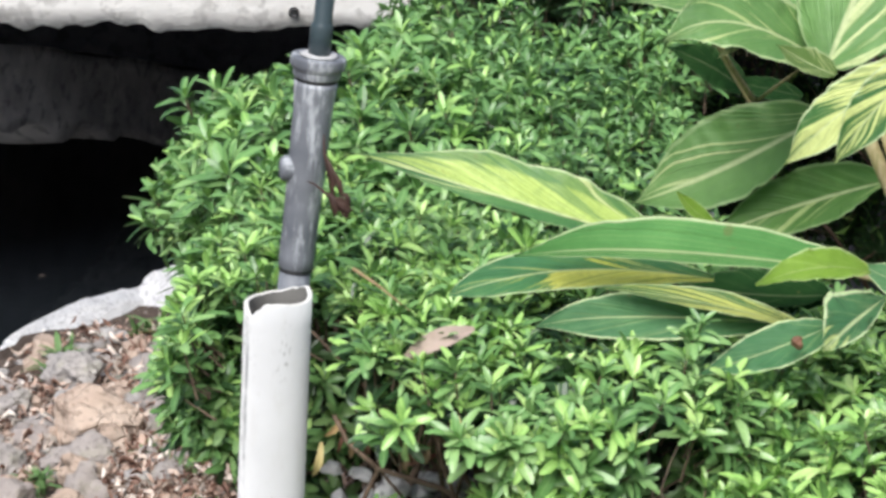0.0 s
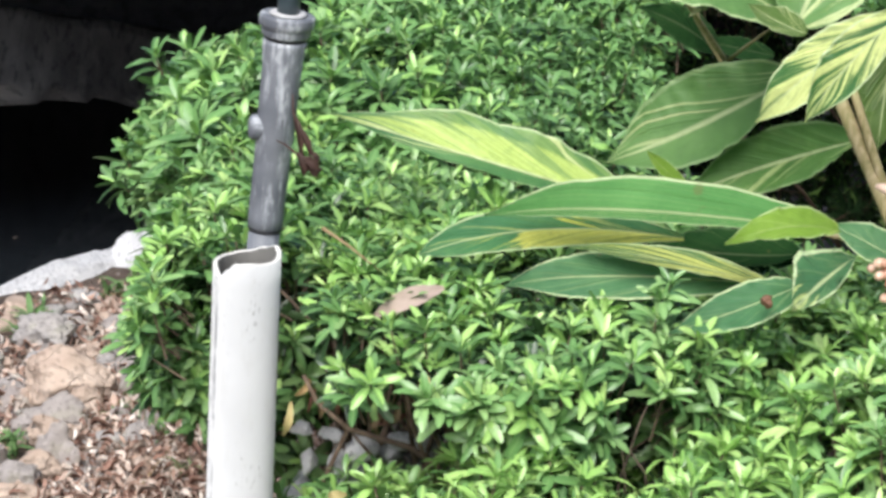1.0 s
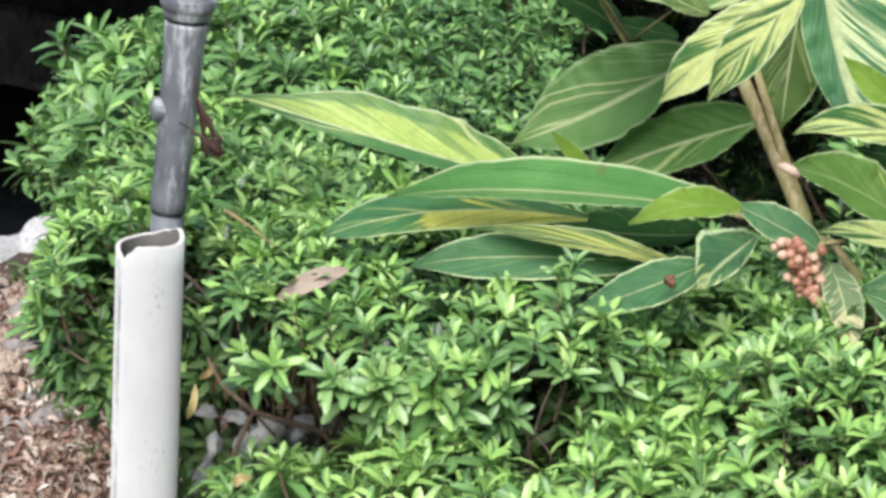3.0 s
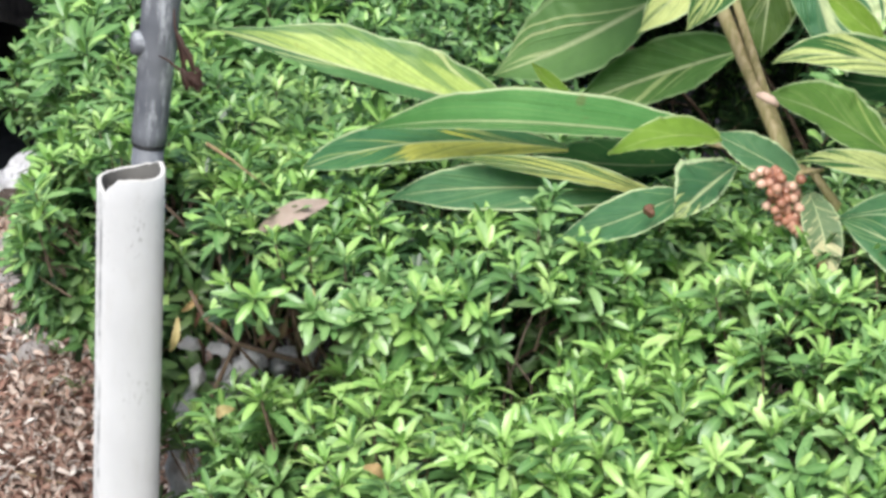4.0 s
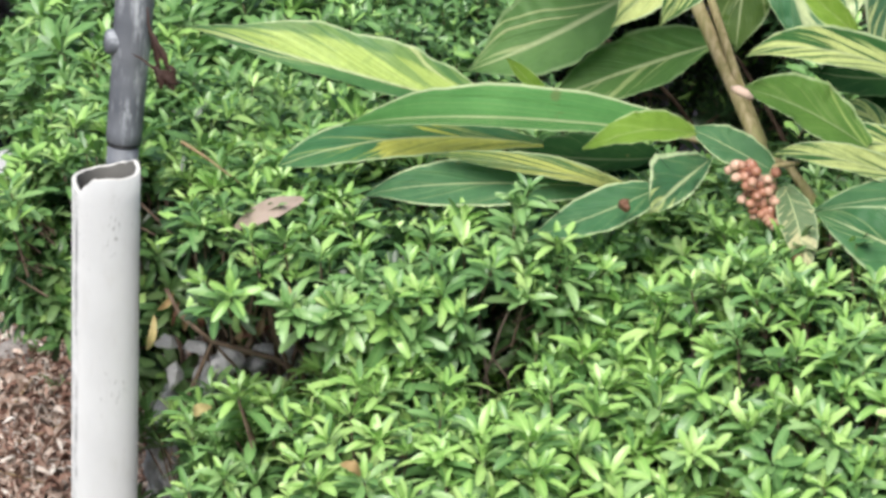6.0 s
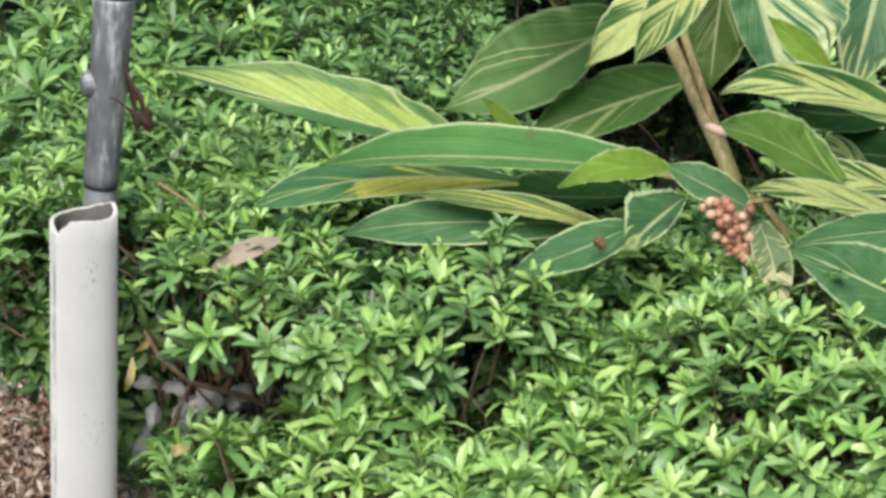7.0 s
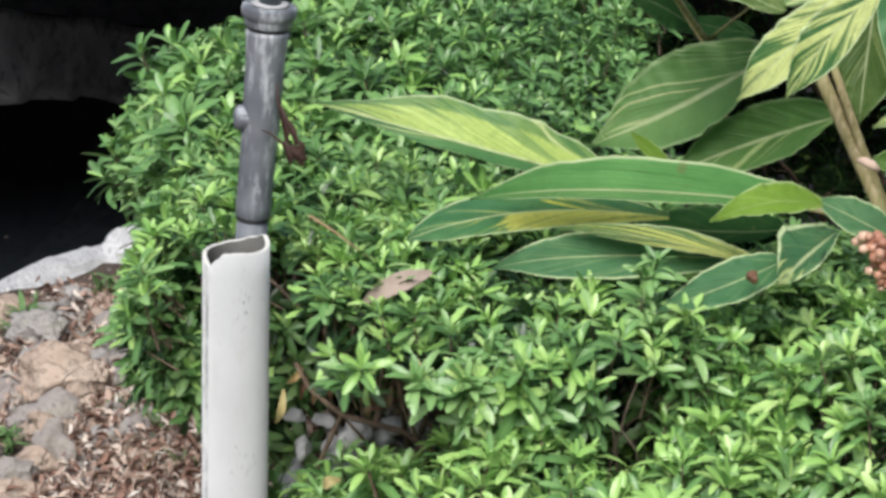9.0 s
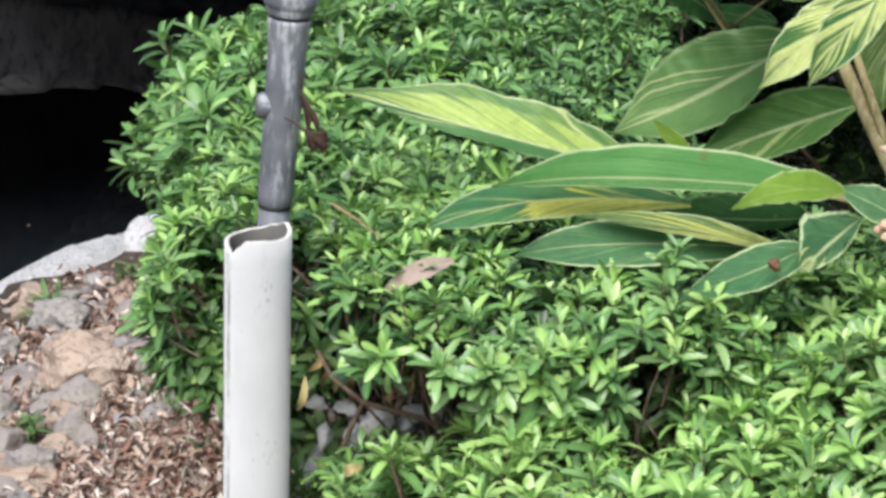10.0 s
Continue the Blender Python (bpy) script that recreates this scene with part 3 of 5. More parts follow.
def scatter_stones():
    """Lesser stones half sunk between the large ones."""
    rng = random.Random(77)
    kept = []
    while len(kept) < 95:
        x, y, r = rng.uniform(-1.0, -0.44), rng.uniform(3.72, 4.9), rng.uniform(0.014, 0.042)
        if (x > -0.6 and y < 4.0) or y > bank_edge(x) - 0.12 or any((x - a) ** 2 + (y - b) ** 2 < (0.7 * (r + q)) ** 2 for a, b, q in kept):
            continue
        kept.append((x, y, r))
        tan = rng.random() < 0.45
        stone("stone", (x, y, ground_z(x, y) + 0.25 * r), (r * rng.uniform(0.9, 1.5), r, r * rng.uniform(0.55, 0.9)), M_ROCK_TAN if tan else M_ROCK_GREY,
              "small tan stone among dry leaves" if tan else "small grey stone among dry leaves", 100 + len(kept), turn=rng.uniform(0, 180), rough=0.2, facets=5)


scatter_stones()


def build_pebbles():
    """Small gravel between the stones."""
    rng = random.Random(9)
    verts, faces = [], []
    for _ in range(420):
        x, y = rng.uniform(-0.95, -0.42), rng.uniform(3.7, 4.85)
        r = rng.uniform(0.005, 0.018)
        if y > bank_edge(x) - 0.06:
            continue
        z = ground_z(x, y) + 0.2 * r
        b = len(verts)
        sx, sy, sz = (rng.uniform(0.7, 1.4) for _ in range(3))
        for lat in (-0.5, 0.1, 0.6):
            for k in range(6):
                a = k * math.tau / 6 + lat
                q = math.sqrt(1 - lat * lat) * rng.uniform(0.85, 1.1)
                verts.append((x + r * sx * q * math.cos(a), y + r * sy * q * math.sin(a), z + r * sz * lat * 0.7))
        for row in (0, 6):
            for k in range(6):
                faces.append((b + row + k, b + row + (k + 1) % 6, b + row + 6 + (k + 1) % 6, b + row + 6 + k))
        faces.append(tuple(b + 12 + k for k in range(6)))
    tagged(new("gravel", mesh_of("gravel", verts, faces, [M_ROCK_GREY])), "small grey and tan gravel on the bank", "gravel", kind="stuff")


build_pebbles()


def blade_mesh(length, width, fold=0.25, curl=0.15, stops=(0.25, 0.5, 0.75), blunt=0.8):
    """A small leaf along +y from the origin, facing +z; stops: where its cross rows lie."""
    verts, faces = [(0, 0, 0)], []
    for s in stops:
        w = 0.5 * width * math.sin(math.pi * s ** 1.3) ** blunt
        z = length * curl * (s - s * s) * 2 - length * curl * s * s
        verts += [(-w, s * length, z + fold * w), (0, s * length, z), (w, s * length, z + fold * w)]
    verts.append((0, length, -length * curl))
    e = len(verts) - 1
    faces += [(0, 2, 1), (0, 3, 2)]
    for r in range(len(stops) - 1):
        a = 1 + 3 * r
        faces += [(a, a + 1, a + 4, a + 3), (a + 1, a + 2, a + 5, a + 4)]
    a = e - 3
    faces += [(a, a + 1, e), (a + 1, a + 2, e)]
    return np.array(verts, dtype=float), faces


def build_litter():
    """Curled dry leaves in a loose layer, thickest beside the pipe and in pockets between the stones."""
    rng = random.Random(4)
    base, fs = blade_mesh(1.0, 0.34, 0.9, 0.3)
    verts, faces = [], []
    fields = ((1500, -0.8, -0.48, 4.08, 4.62, -0.1), (5500, -0.98, 0.25, 2.7, 4.95, 0.06), (10500, -0.58, -0.1, 3.2, 4.4, -0.6), (700, -0.72, -0.48, 4.35, 4.95, -0.1))
    for count, xa, xb, ya, yb, cut in fields:
        for _ in range(count):
            x, y = rng.uniform(xa, xb), rng.uniform(ya, yb)
            if (x > -0.02 and y > 3.2 and y < 3.75) or (x > 0.08 and y > 3.4) or y > bank_edge(x) - 0.1 or noise.noise((x * 6, y * 6, 7)) < cut:
                continue
            size = rng.uniform(0.010, 0.028)
            m = pose(x, y, ground_z(x, y) + rng.uniform(0.002, 0.026), rng.uniform(-48, 48), rng.uniform(-48, 48), rng.uniform(0, 360))
            b = len(verts)
            curl, wide = rng.uniform(-1.6, 2.4), rng.uniform(0.5, 1.3)
            if rng.random() < 0.16:
                size, wide = 1.6 * size, 0.22
            for v in base:
                verts.append(m @ Vector((v[0] * size * wide, v[1] * size, v[2] * size * curl)))
            faces += [tuple(b + i for i in f) for f in fs]
    tagged(new("leaf_litter", mesh_of("leaf_litter", verts, faces, [M_LITTER])), "scattered reddish brown dry leaf litter on soil", "leaf litter", kind="stuff")


build_litter()


# ---- the shrubs ----
LEAF_ROWS = (0.2, 0.5, 0.8, 0.965)
LEAF_EDGE = [0.0] + [1.0, 0.0, 1.0] * len(LEAF_ROWS) + [0.6]
LEAF_ALONG = [0.0] + [r for r in LEAF_ROWS for _ in range(3)] + [1.0]


def make_sprigs(count, seed, fresh):
    """Leaf whorls at the end of a short twig, about 6 cm across; fresh: the share of pale young leaves."""
    rng = random.Random(seed)
    out = []
    for k in range(count):
        V, F, I, E, A = [], [], [], [], []
        tiers = rng.choice((1, 2, 2))
        for tier in range(tiers):
            n = rng.randint(7, 10)
            z0 = -0.014 * tier
            for j in range(n):
                inner = j / (n - 1)
                L = rng.uniform(0.031, 0.041) * (1.0 - 0.42 * inner) * (1 + 0.1 * tier)
                W = L * rng.uniform(0.26, 0.335)
                bv, bf = blade_mesh(L, W, rng.uniform(0.1, 0.4), rng.uniform(0.0, 0.3), LEAF_ROWS, 0.42)
                lift = 12 + 58 * inner + rng.uniform(-14, 14) - 20 * tier
                m = pose(0, 0, z0 + 0.003 * inner, 0, 0, j * 137.5 + rng.uniform(-15, 15) + 70 * tier) @ pose(0, 0.002, 0, lift, rng.uniform(-22, 22), 0)
                b = len(V)
                V += [m @ Vector(v) for v in bv]
                F += [tuple(b + i for i in f) for f in bf]
                E += LEAF_EDGE
                A += LEAF_ALONG
                young = 1 if (tier == 0 and inner > 0.62 and rng.random() < 0.35 + 0.6 * fresh) or rng.random() < fresh * (1.0 - 0.6 * tier) else 0
                I += [young] * len(bf)
        b = len(V)
        for z in (-0.055, 0.0):
            r = 0.0016 if z < 0 else 0.0011
            V += [Vector((r * math.cos(a), r * math.sin(a), z)) for a in (0, 2.09, 4.19)]
        F += [(b, b + 1, b + 4, b + 3), (b + 1, b + 2, b + 5, b + 4), (b + 2, b, b + 3, b + 5)]
        I += [2] * 3
        E += [0.5] * 6
        A += [0.5] * 6
        out.append((np.array([tuple(v) for v in V]), F, I, np.array(E), np.array(A)))
    return out


SPRIGS = make_sprigs(14, 17, 0.05) + make_sprigs(14, 23, 0.62)
SPRIG_MESHES = [mesh_of("sprig", v, f, [M_LEAF, M_YOUNG, M_BARK], i, values={"edge": e, "along": a, "tone": np.full(len(v), (k * 0.618) % 1.0)}) for k, (v, f, i, e, a) in enumerate(SPRIGS)]
PIPE_AT = Vector((-0.204, 2.96))


def basis_for(d, spin):
    d = d.normalized()
    a = Vector((math.cos(spin), math.sin(spin), 0.13)).cross(d).normalized()
    b = d.cross(a)
    return Matrix((a, b, d)).transposed()


SHRUBS = []


def inside_others(p, me):
    for other in SHRUBS:
        if other is me:
            continue
        q = [(p[i] - other["c"][i]) / other["r"][i] for i in range(3)]
        if sum(abs(k) ** 2.4 for k in q) < 0.6:
            return True
    return False


def shrub(c, r, seed, label, density=1250, parts=150, low=-0.35, lump=0.035, scale=1.0, stems=14, keep=None, fresh=0.15, reach=0.03, power=2.4, clear=0.092, swell=None, tone=1.0):
    SHRUBS.append({"c": c, "r": r, "seed": seed, "label": label, "density": density, "parts": parts, "low": low, "lump": lump, "scale": scale, "stems": stems, "keep": keep, "fresh": fresh, "reach": reach, "power": power, "clear": clear, "swell": swell, "tone": tone})


def grow(s):
    rng = random.Random(s["seed"])
    c, r = Vector(s["c"]), s["r"]
    root = empty("azalea_shrub", (c.x, c.y, ground_z(c.x, c.y)), s["label"], "shrub", "clipped shrubs of the hedge")
    shift = Vector(root.location)
    area = 4 * math.pi * (((r[0] * r[1]) ** 1.6 + (r[0] * r[2]) ** 1.6 + (r[1] * r[2]) ** 1.6) / 3) ** (1 / 1.6)
    spots = []
    e = s["power"]
    for layer, share in ((1.0, 1.0), (0.86, 0.55), (0.7, 0.35)):
        for _ in range(int(area * s["density"] * share)):
            d = Vector((rng.gauss(0, 1), rng.gauss(0, 1), rng.gauss(0, 1)))
            # even out over the flattened body
            d = Vector((d.x / r[0] ** 0.4, d.y / r[1] ** 0.4, d.z / r[2] ** 0.4)).normalized()
            if d.z < s["low"]:
                continue
            k = (abs(d.x) ** e + abs(d.y) ** e + abs(d.z) ** e) ** (-1 / e)
            p = Vector((c.x + d.x * k * r[0] * layer, c.y + d.y * k * r[1] * layer, c.z + d.z * k * r[2] * layer))
            n = Vector((abs(d.x) ** 1.4 * math.copysign(1, d.x) / r[0], abs(d.y) ** 1.4 * math.copysign(1, d.y) / r[1], abs(d.z) ** 1.4 * math.copysign(1, d.z) / r[2])).normalized()
            p += n * s["lump"] * (noise.noise(p * 7.0 + Vector((s["seed"], 0, 0))) * 1.2 + 0.5 * noise.noise(p * 19.0)) + n * s["reach"] * rng.random() ** 4 * (layer == 1.0)
            if p.z < 0.02 or (Vector((p.x, p.y)) - PIPE_AT).length < s["clear"]:
                continue
            if s["clear"] > 0.08 and p.y < 3.25 and -0.105 < p.x - PIPE_AT.x < 0.08 and p.y < 3.1 + 0.8 * (PIPE_AT.x + 0.04 - p.x):
                continue
            if p.y < 2.99 and -0.1 < p.x - PIPE_AT.x < 0.088:
                continue
            if s["keep"] and not s["keep"](p):
                continue
            if inside_others(p, s):
                continue
            spots.append((p, n, layer))
    F, I = [], []
    total = 0
    near = sorted((q for q in spots if q[2] == 1.0 and q[1].y < 0.35), key=lambda q: q[0].y)[: s["parts"] * 2]
    near = set(id(q) for q in rng.sample(near, min(len(near), s["parts"])))
    vs, edges, alongs, tones = [], [], [], []
    for q in spots:
        p, n, layer = q
        d = n * 0.62 + Vector((0, 0, 0.7)) + Vector((rng.uniform(-1, 1), rng.uniform(-1, 1), rng.uniform(-0.6, 0.6))) * 0.34
        rot = basis_for(d, rng.uniform(0, math.tau))
        size = s["scale"] * rng.uniform(0.8, 1.2)
        if s["swell"]:
            grown = s["swell"](p)
            size *= grown
            if rng.random() > grown ** -1.7:
                continue
        lush = min(1.0, max(0.0, 2.2 * (s["swell"](p) - 0.92))) if s["swell"] else 1.0
        # fewer pale sprigs on steep faces: their shade is put into the colour
        i = rng.randrange(14) + (14 if rng.random() < s["fresh"] * lush * (1.3 if n.z > 0.5 else 0.4) else 0)
        if id(q) in near:
            ob = new("sprig", SPRIG_MESHES[i])
            ob.matrix_world = Matrix.Translation(p - shift) @ rot.to_4x4() @ Matrix.Scale(size, 4)
            ob.parent = root
            continue
        sv, sf, si, se, sa = SPRIGS[i]
        edges.append(se)
        alongs.append(sa)
        tones.append(np.full(len(sv), rng.random() * s["tone"] * (0.4 + 0.6 * lush)))
        vs.append(sv @ (np.array(rot).T * size) + np.array(p - shift))
        F += [tuple(total + k for k in f) for f in sf]
        # inner layers take the darkened leaf, so gaps look shaded
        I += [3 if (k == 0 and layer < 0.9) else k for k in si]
        total += len(sv)
    part("foliage", mesh_of("foliage", np.concatenate(vs), F, [M_LEAF, M_YOUNG, M_BARK, M_INNER_SHADE], I, values={"edge": np.concatenate(edges), "along": np.concatenate(alongs), "tone": np.concatenate(tones)}), None, root)
    root.children[-1]["kind"] = "stuff"
    for _ in range(s["stems"]):
        a = rng.uniform(0, math.tau)
        foot = Vector((c.x + rng.uniform(-0.5, 0.5) * r[0], c.y + rng.uniform(-0.55, 0.55) * r[1], 0))
        foot.z = ground_z(foot.x, foot.y) - 0.01
        top = Vector((c.x + math.cos(a) * r[0] * rng.uniform(0.5, 0.85), c.y + math.sin(a) * r[1] * rng.uniform(0.5, 0.85), c.z + r[2] * rng.uniform(-0.1, 0.55)))
        if (Vector((top.x, top.y)) - PIPE_AT).length < 0.08:
            continue
        pts = []
        for k in range(7):
            t = k / 6
            p = foot.lerp(top, t) + 0.03 * math.sin(math.pi * t) * noise.noise_vector(foot * 9 + Vector((t * 3, 0, 0)))
            p.z += 0.05 * math.sin(math.pi * t)
            pts.append(p - shift)
        if any((Vector((p.x, p.y)) + Vector((shift.x, shift.y)) - PIPE_AT).length < 0.085 for p in pts):
            continue
        part("branch", sweep(pts, [0.006 - 0.0042 * k / 6 for k in range(7)], 6), M_BARK, root)
    return root


def hollow(*holes):
    """Keeps a shrub out of the given hollows, which are rather boxy: centre, half sizes and, for a slanting one, its rise along y."""
    def test(p):
        for c, r, *rise in holes:
            z = p.z - (rise[0] * (p.y - c[1]) if rise else 0.0)
            if abs((p.x - c[0]) / r[0]) ** 3 + abs((p.y - c[1]) / r[1]) ** 3 + abs((z - c[2]) / r[2]) ** 3 < 1:
                return False
        return True
    return test


def larger_leaves(p):
    """The rounded end of the hedge has longer leaves than its middle."""
    return 1.42 - 0.5 * smooth(-0.22, 0.16, p.x)


UNDER = ((-0.07, 3.0, 0.393), (0.112, 0.6, 0.04), -0.36)
CLEAR = ((0.2, 2.97, 0.6), (0.17, 0.16, 0.04))
BEYOND = ((-0.065, 3.65, 0.15), (0.125, 0.7, 0.17))
TWIGS = ((0.214, 2.86, 0.435), (0.034, 0.18, 0.066))
FOOT = ((-0.11, 2.56, 0.36), (0.115, 0.24, 0.13))
BASE = ((-0.13, 2.85, 0.19), (0.11, 0.22, 0.075))
NOTCH = ((-0.5, 4.15, 0.22), (0.13, 0.8, 0.085))
SHADE = ((0.645, 2.85, 0.535), (0.062, 0.15, 0.035))
SKIRT = ((-0.37, 3.4, 0.15), (0.15, 0.5, 0.14), -0.37)
DIP = ((-0.055, 3.6, 0.565), (0.085, 0.13, 0.05))
DARK = ((0.56, 4.15, 0.4), (0.2, 0.75, 0.24))
# hedge bodies: centre, half sizes
shrub((-0.01, 4.2, 0.413), (0.428, 0.6, 0.163), 1, "rounded green azalea shrub at the hedge's end", 1050, 140, reach=0.045, low=-0.7, stems=24, fresh=0.08, power=2.0, keep=hollow(DARK, NOTCH, BEYOND, DIP), swell=larger_leaves)
shrub((0.74, 4.75, 0.3), (0.52, 0.72, 0.36), 2, "dense green azalea shrub behind the ginger", 800, 60, fresh=0.02, low=-0.8, stems=4, tone=0.4, keep=hollow(DARK))
shrub((0.42, 5.2, 0.3), (0.6, 0.5, 0.36), 3, "dense green azalea shrub at the back of the hedge", 700, 20, fresh=0.02, low=-0.9, stems=0, tone=0.4)
shrub((0.04, 3.12, 0.512), (0.37, 0.36, 0.062), 4, "green azalea shrub with bare stems below its crown", 1100, 260, low=-0.6, stems=12, fresh=0.4, lump=0.025, keep=hollow(UNDER, TWIGS, CLEAR))
shrub((-0.188, 3.45, 0.412), (0.148, 0.36, 0.15), 5, "narrow green azalea shrub behind the white pipe", 1600, 230, low=-0.8, reach=0.03, stems=3, fresh=0.25, scale=1.02, keep=hollow(UNDER, BEYOND, DIP, SKIRT))
shrub((0.2, 2.73, 0.2), (0.33, 0.29, 0.25), 6, "low bright green azalea shrub with pale young leaves", 1100, 290, fresh=0.85, keep=hollow(UNDER, TWIGS, FOOT))
shrub((0.64, 2.8, 0.26), (0.36, 0.34, 0.29), 7, "bright green azalea shrub below the ginger", 1100, 290, fresh=0.6, keep=hollow(SHADE))
shrub((0.42, 3.12, 0.34), (0.3, 0.27, 0.19), 8, "green azalea shrub beneath long ginger leaves", 1100, 240, fresh=0.4, stems=6, keep=hollow(TWIGS, CLEAR))
shrub((1.12, 3.0, 0.28), (0.36, 0.42, 0.3), 9, "green azalea shrub at the end of the hedge", 800, 20, fresh=0.5)
shrub((-0.045, 2.92, 0.195), (0.18, 0.19, 0.135), 10, "small dark green azalea shrub beside the white pipe", 1050, 120, fresh=0.2, keep=hollow(UNDER, BASE), clear=0.072)
shrub((-0.28, 3.3, 0.4), (0.045, 0.18, 0.085), 11, "small green azalea shrub low behind the white pipe", 1500, 90, low=-0.6, reach=0.02, stems=0, fresh=0.3, clear=0.075, keep=hollow(SKIRT))
roots = [grow(body) for body in SHRUBS]
for k, (p, size) in enumerate((((0.243, 2.86, 0.605), 1.0), ((0.252, 2.865, 0.622), 0.7), ((0.238, 2.855, 0.585), 1.0))):
    ob = new("sprig", SPRIG_MESHES[3 + 4 * k])
    ob.matrix_world = Matrix.Translation(Vector(p) - roots[7].location) @ basis_for(Vector((0.1, -0.35, 1)), 1.3 * k).to_4x4() @ Matrix.Scale(size, 4)
    ob.parent = roots[7]
BARE = [
    ((0.232, 2.82, 0.505), (0.223, 2.82, 0.482), (0.214, 2.82, 0.449), (0.205, 2.83, 0.412), (0.2, 2.86, 0.3), (0.19, 2.9, 0.1)),
    ((0.214, 2.82, 0.449), (0.232, 2.825, 0.423), (0.24, 2.85, 0.36)),
    ((0.2, 2.85, 0.49), (0.206, 2.84, 0.45), (0.212, 2.84, 0.41), (0.215, 2.86, 0.32)),
    ((-0.142, 2.98, 0.47), (-0.126, 2.97, 0.442), (-0.091, 2.965, 0.413), (-0.053, 2.965, 0.402), (-0.02, 2.965, 0.392), (0.01, 2.97, 0.37), (0.05, 3.0, 0.2)),
    ((-0.06, 3.06, 0.47), (-0.078, 3.03, 0.42), (-0.102, 3.02, 0.37), (-0.13, 3.03, 0.3), (-0.14, 3.06, 0.0)),
    ((-0.02, 3.1, 0.48), (-0.03, 3.06, 0.42), (-0.062, 3.04, 0.36), (-0.085, 3.05, 0.28), (-0.1, 3.1, 0.0)),
    ((-0.1, 2.975, 0.42), (-0.091, 2.97, 0.412), (-0.078, 2.97, 0.396), (-0.064, 2.97, 0.38), (-0.045, 2.98, 0.3)),
    ((0.03, 3.05, 0.47), (0.012, 3.03, 0.41), (-0.004, 3.02, 0.36), (-0.01, 3.05, 0.2)),
    ((-0.1, 3.2, 0.47), (-0.09, 3.18, 0.36), (-0.07, 3.16, 0.25), (-0.06, 3.2, 0.0)),
    ((-0.04, 3.3, 0.46), (-0.02, 3.28, 0.34), (-0.01, 3.26, 0.2), (0.0, 3.3, 0.0)),
    ((-0.16, 3.25, 0.45), (-0.15, 3.22, 0.33), (-0.12, 3.2, 0.2), (-0.11, 3.25, 0.0)),
]
for k, points in enumerate(BARE):
    thick = 0.0016 if k < 3 else 0.004 if k == 3 else 0.0021 + 0.0013 * (k % 3)
    part("branch", sweep([Vector(p) - roots[3].location for p in points], [thick * (0.65 + 0.5 * i / len(points)) for i in range(len(points))], 7), M_TWIG if k < 3 else M_BARK, roots[3], "bare grey-brown twig")


# ---- the variegated ginger ----
ginger = empty("ginger_plant", (0.56, 3.1, -0.02), "variegated shell ginger with yellow-striped green leaves", "plant")
G0 = Vector(ginger.location)


def ginger_leaf(kind, base, mid, tip, width, normal, fold, split, name="leaf", peak=0.85, shape=None):
    """A lance-shaped blade whose midrib runs from base over mid to tip."""
    base, mid, tip, normal = Vector(base), Vector(mid), Vector(tip), Vector(normal)
    ctrl = mid * 2 - (base + tip) / 2
    rows, cols = 56, 16
    seed = Vector((base.x * 11, base.z * 17, tip.x * 7))
    verts, faces, uvs = [], [], []
    for i in range(rows + 1):
        s = i / rows
        p = base * (1 - s) ** 2 + ctrl * 2 * s * (1 - s) + tip * s * s
        d = ((ctrl - base) * (1 - s) + (tip - ctrl) * s).normalized()
        side = d.cross(normal).normalized()
        up = side.cross(d).normalized()
        w = 0.5 * width * max(0.0, (math.sin(math.pi * min(1, 0.012 + 0.988 * s) ** peak)) ** (0.72 + 0.6 * s ** 3)) + 0.0008
        reach = [w * split[0], w * split[1]]
        if shape:
            for low, high in zip(shape, shape[1:]):
                if low[0] <= s <= high[0]:
                    f = (s - low[0]) / (high[0] - low[0])
                    reach = [0.5 * width * split[k] * (low[k + 1] + (high[k + 1] - low[k + 1]) * f) + 0.0006 for k in (0, 1)]
        for j in range(cols + 1):
            v = 2 * j / cols - 1
            half = reach[0] if v < 0 else reach[1]
            wave = width * abs(v) ** 1.5 * (0.085 * noise.noise(seed + Vector((s * 6, v * 1.4, 0))) + 0.045 * noise.noise(seed + Vector((s * 19, v * 2.0, 4))))
            half *= 1 + 0.045 * noise.noise(seed + Vector((s * 9, 3 * math.copysign(1, v), 8))) + 0.025 * noise.noise(seed + Vector((s * 27, 3 * math.copysign(1, v), 2)))
            rib = -0.03 * width * math.exp(-((v / 0.09) ** 2))
            q = p + side * (v * half) + up * (fold * half * (abs(v) ** 1.4 - 0.3) + wave + rib * (1 - s))
            verts.append(q - G0)
            uvs.append((s, v))
    for i in range(rows):
        for j in range(cols):
            a = i * (cols + 1) + j
            faces.append((a, a + 1, a + cols + 2, a + cols + 1))
    me = mesh_of(name, verts, faces, [GINGER[kind]])
    layer = me.uv_layers.new(name="blade")
    for lp in me.loops:
        layer.data[lp.index].uv = uvs[lp.vertex_index]
    return part(name, me, None, ginger)


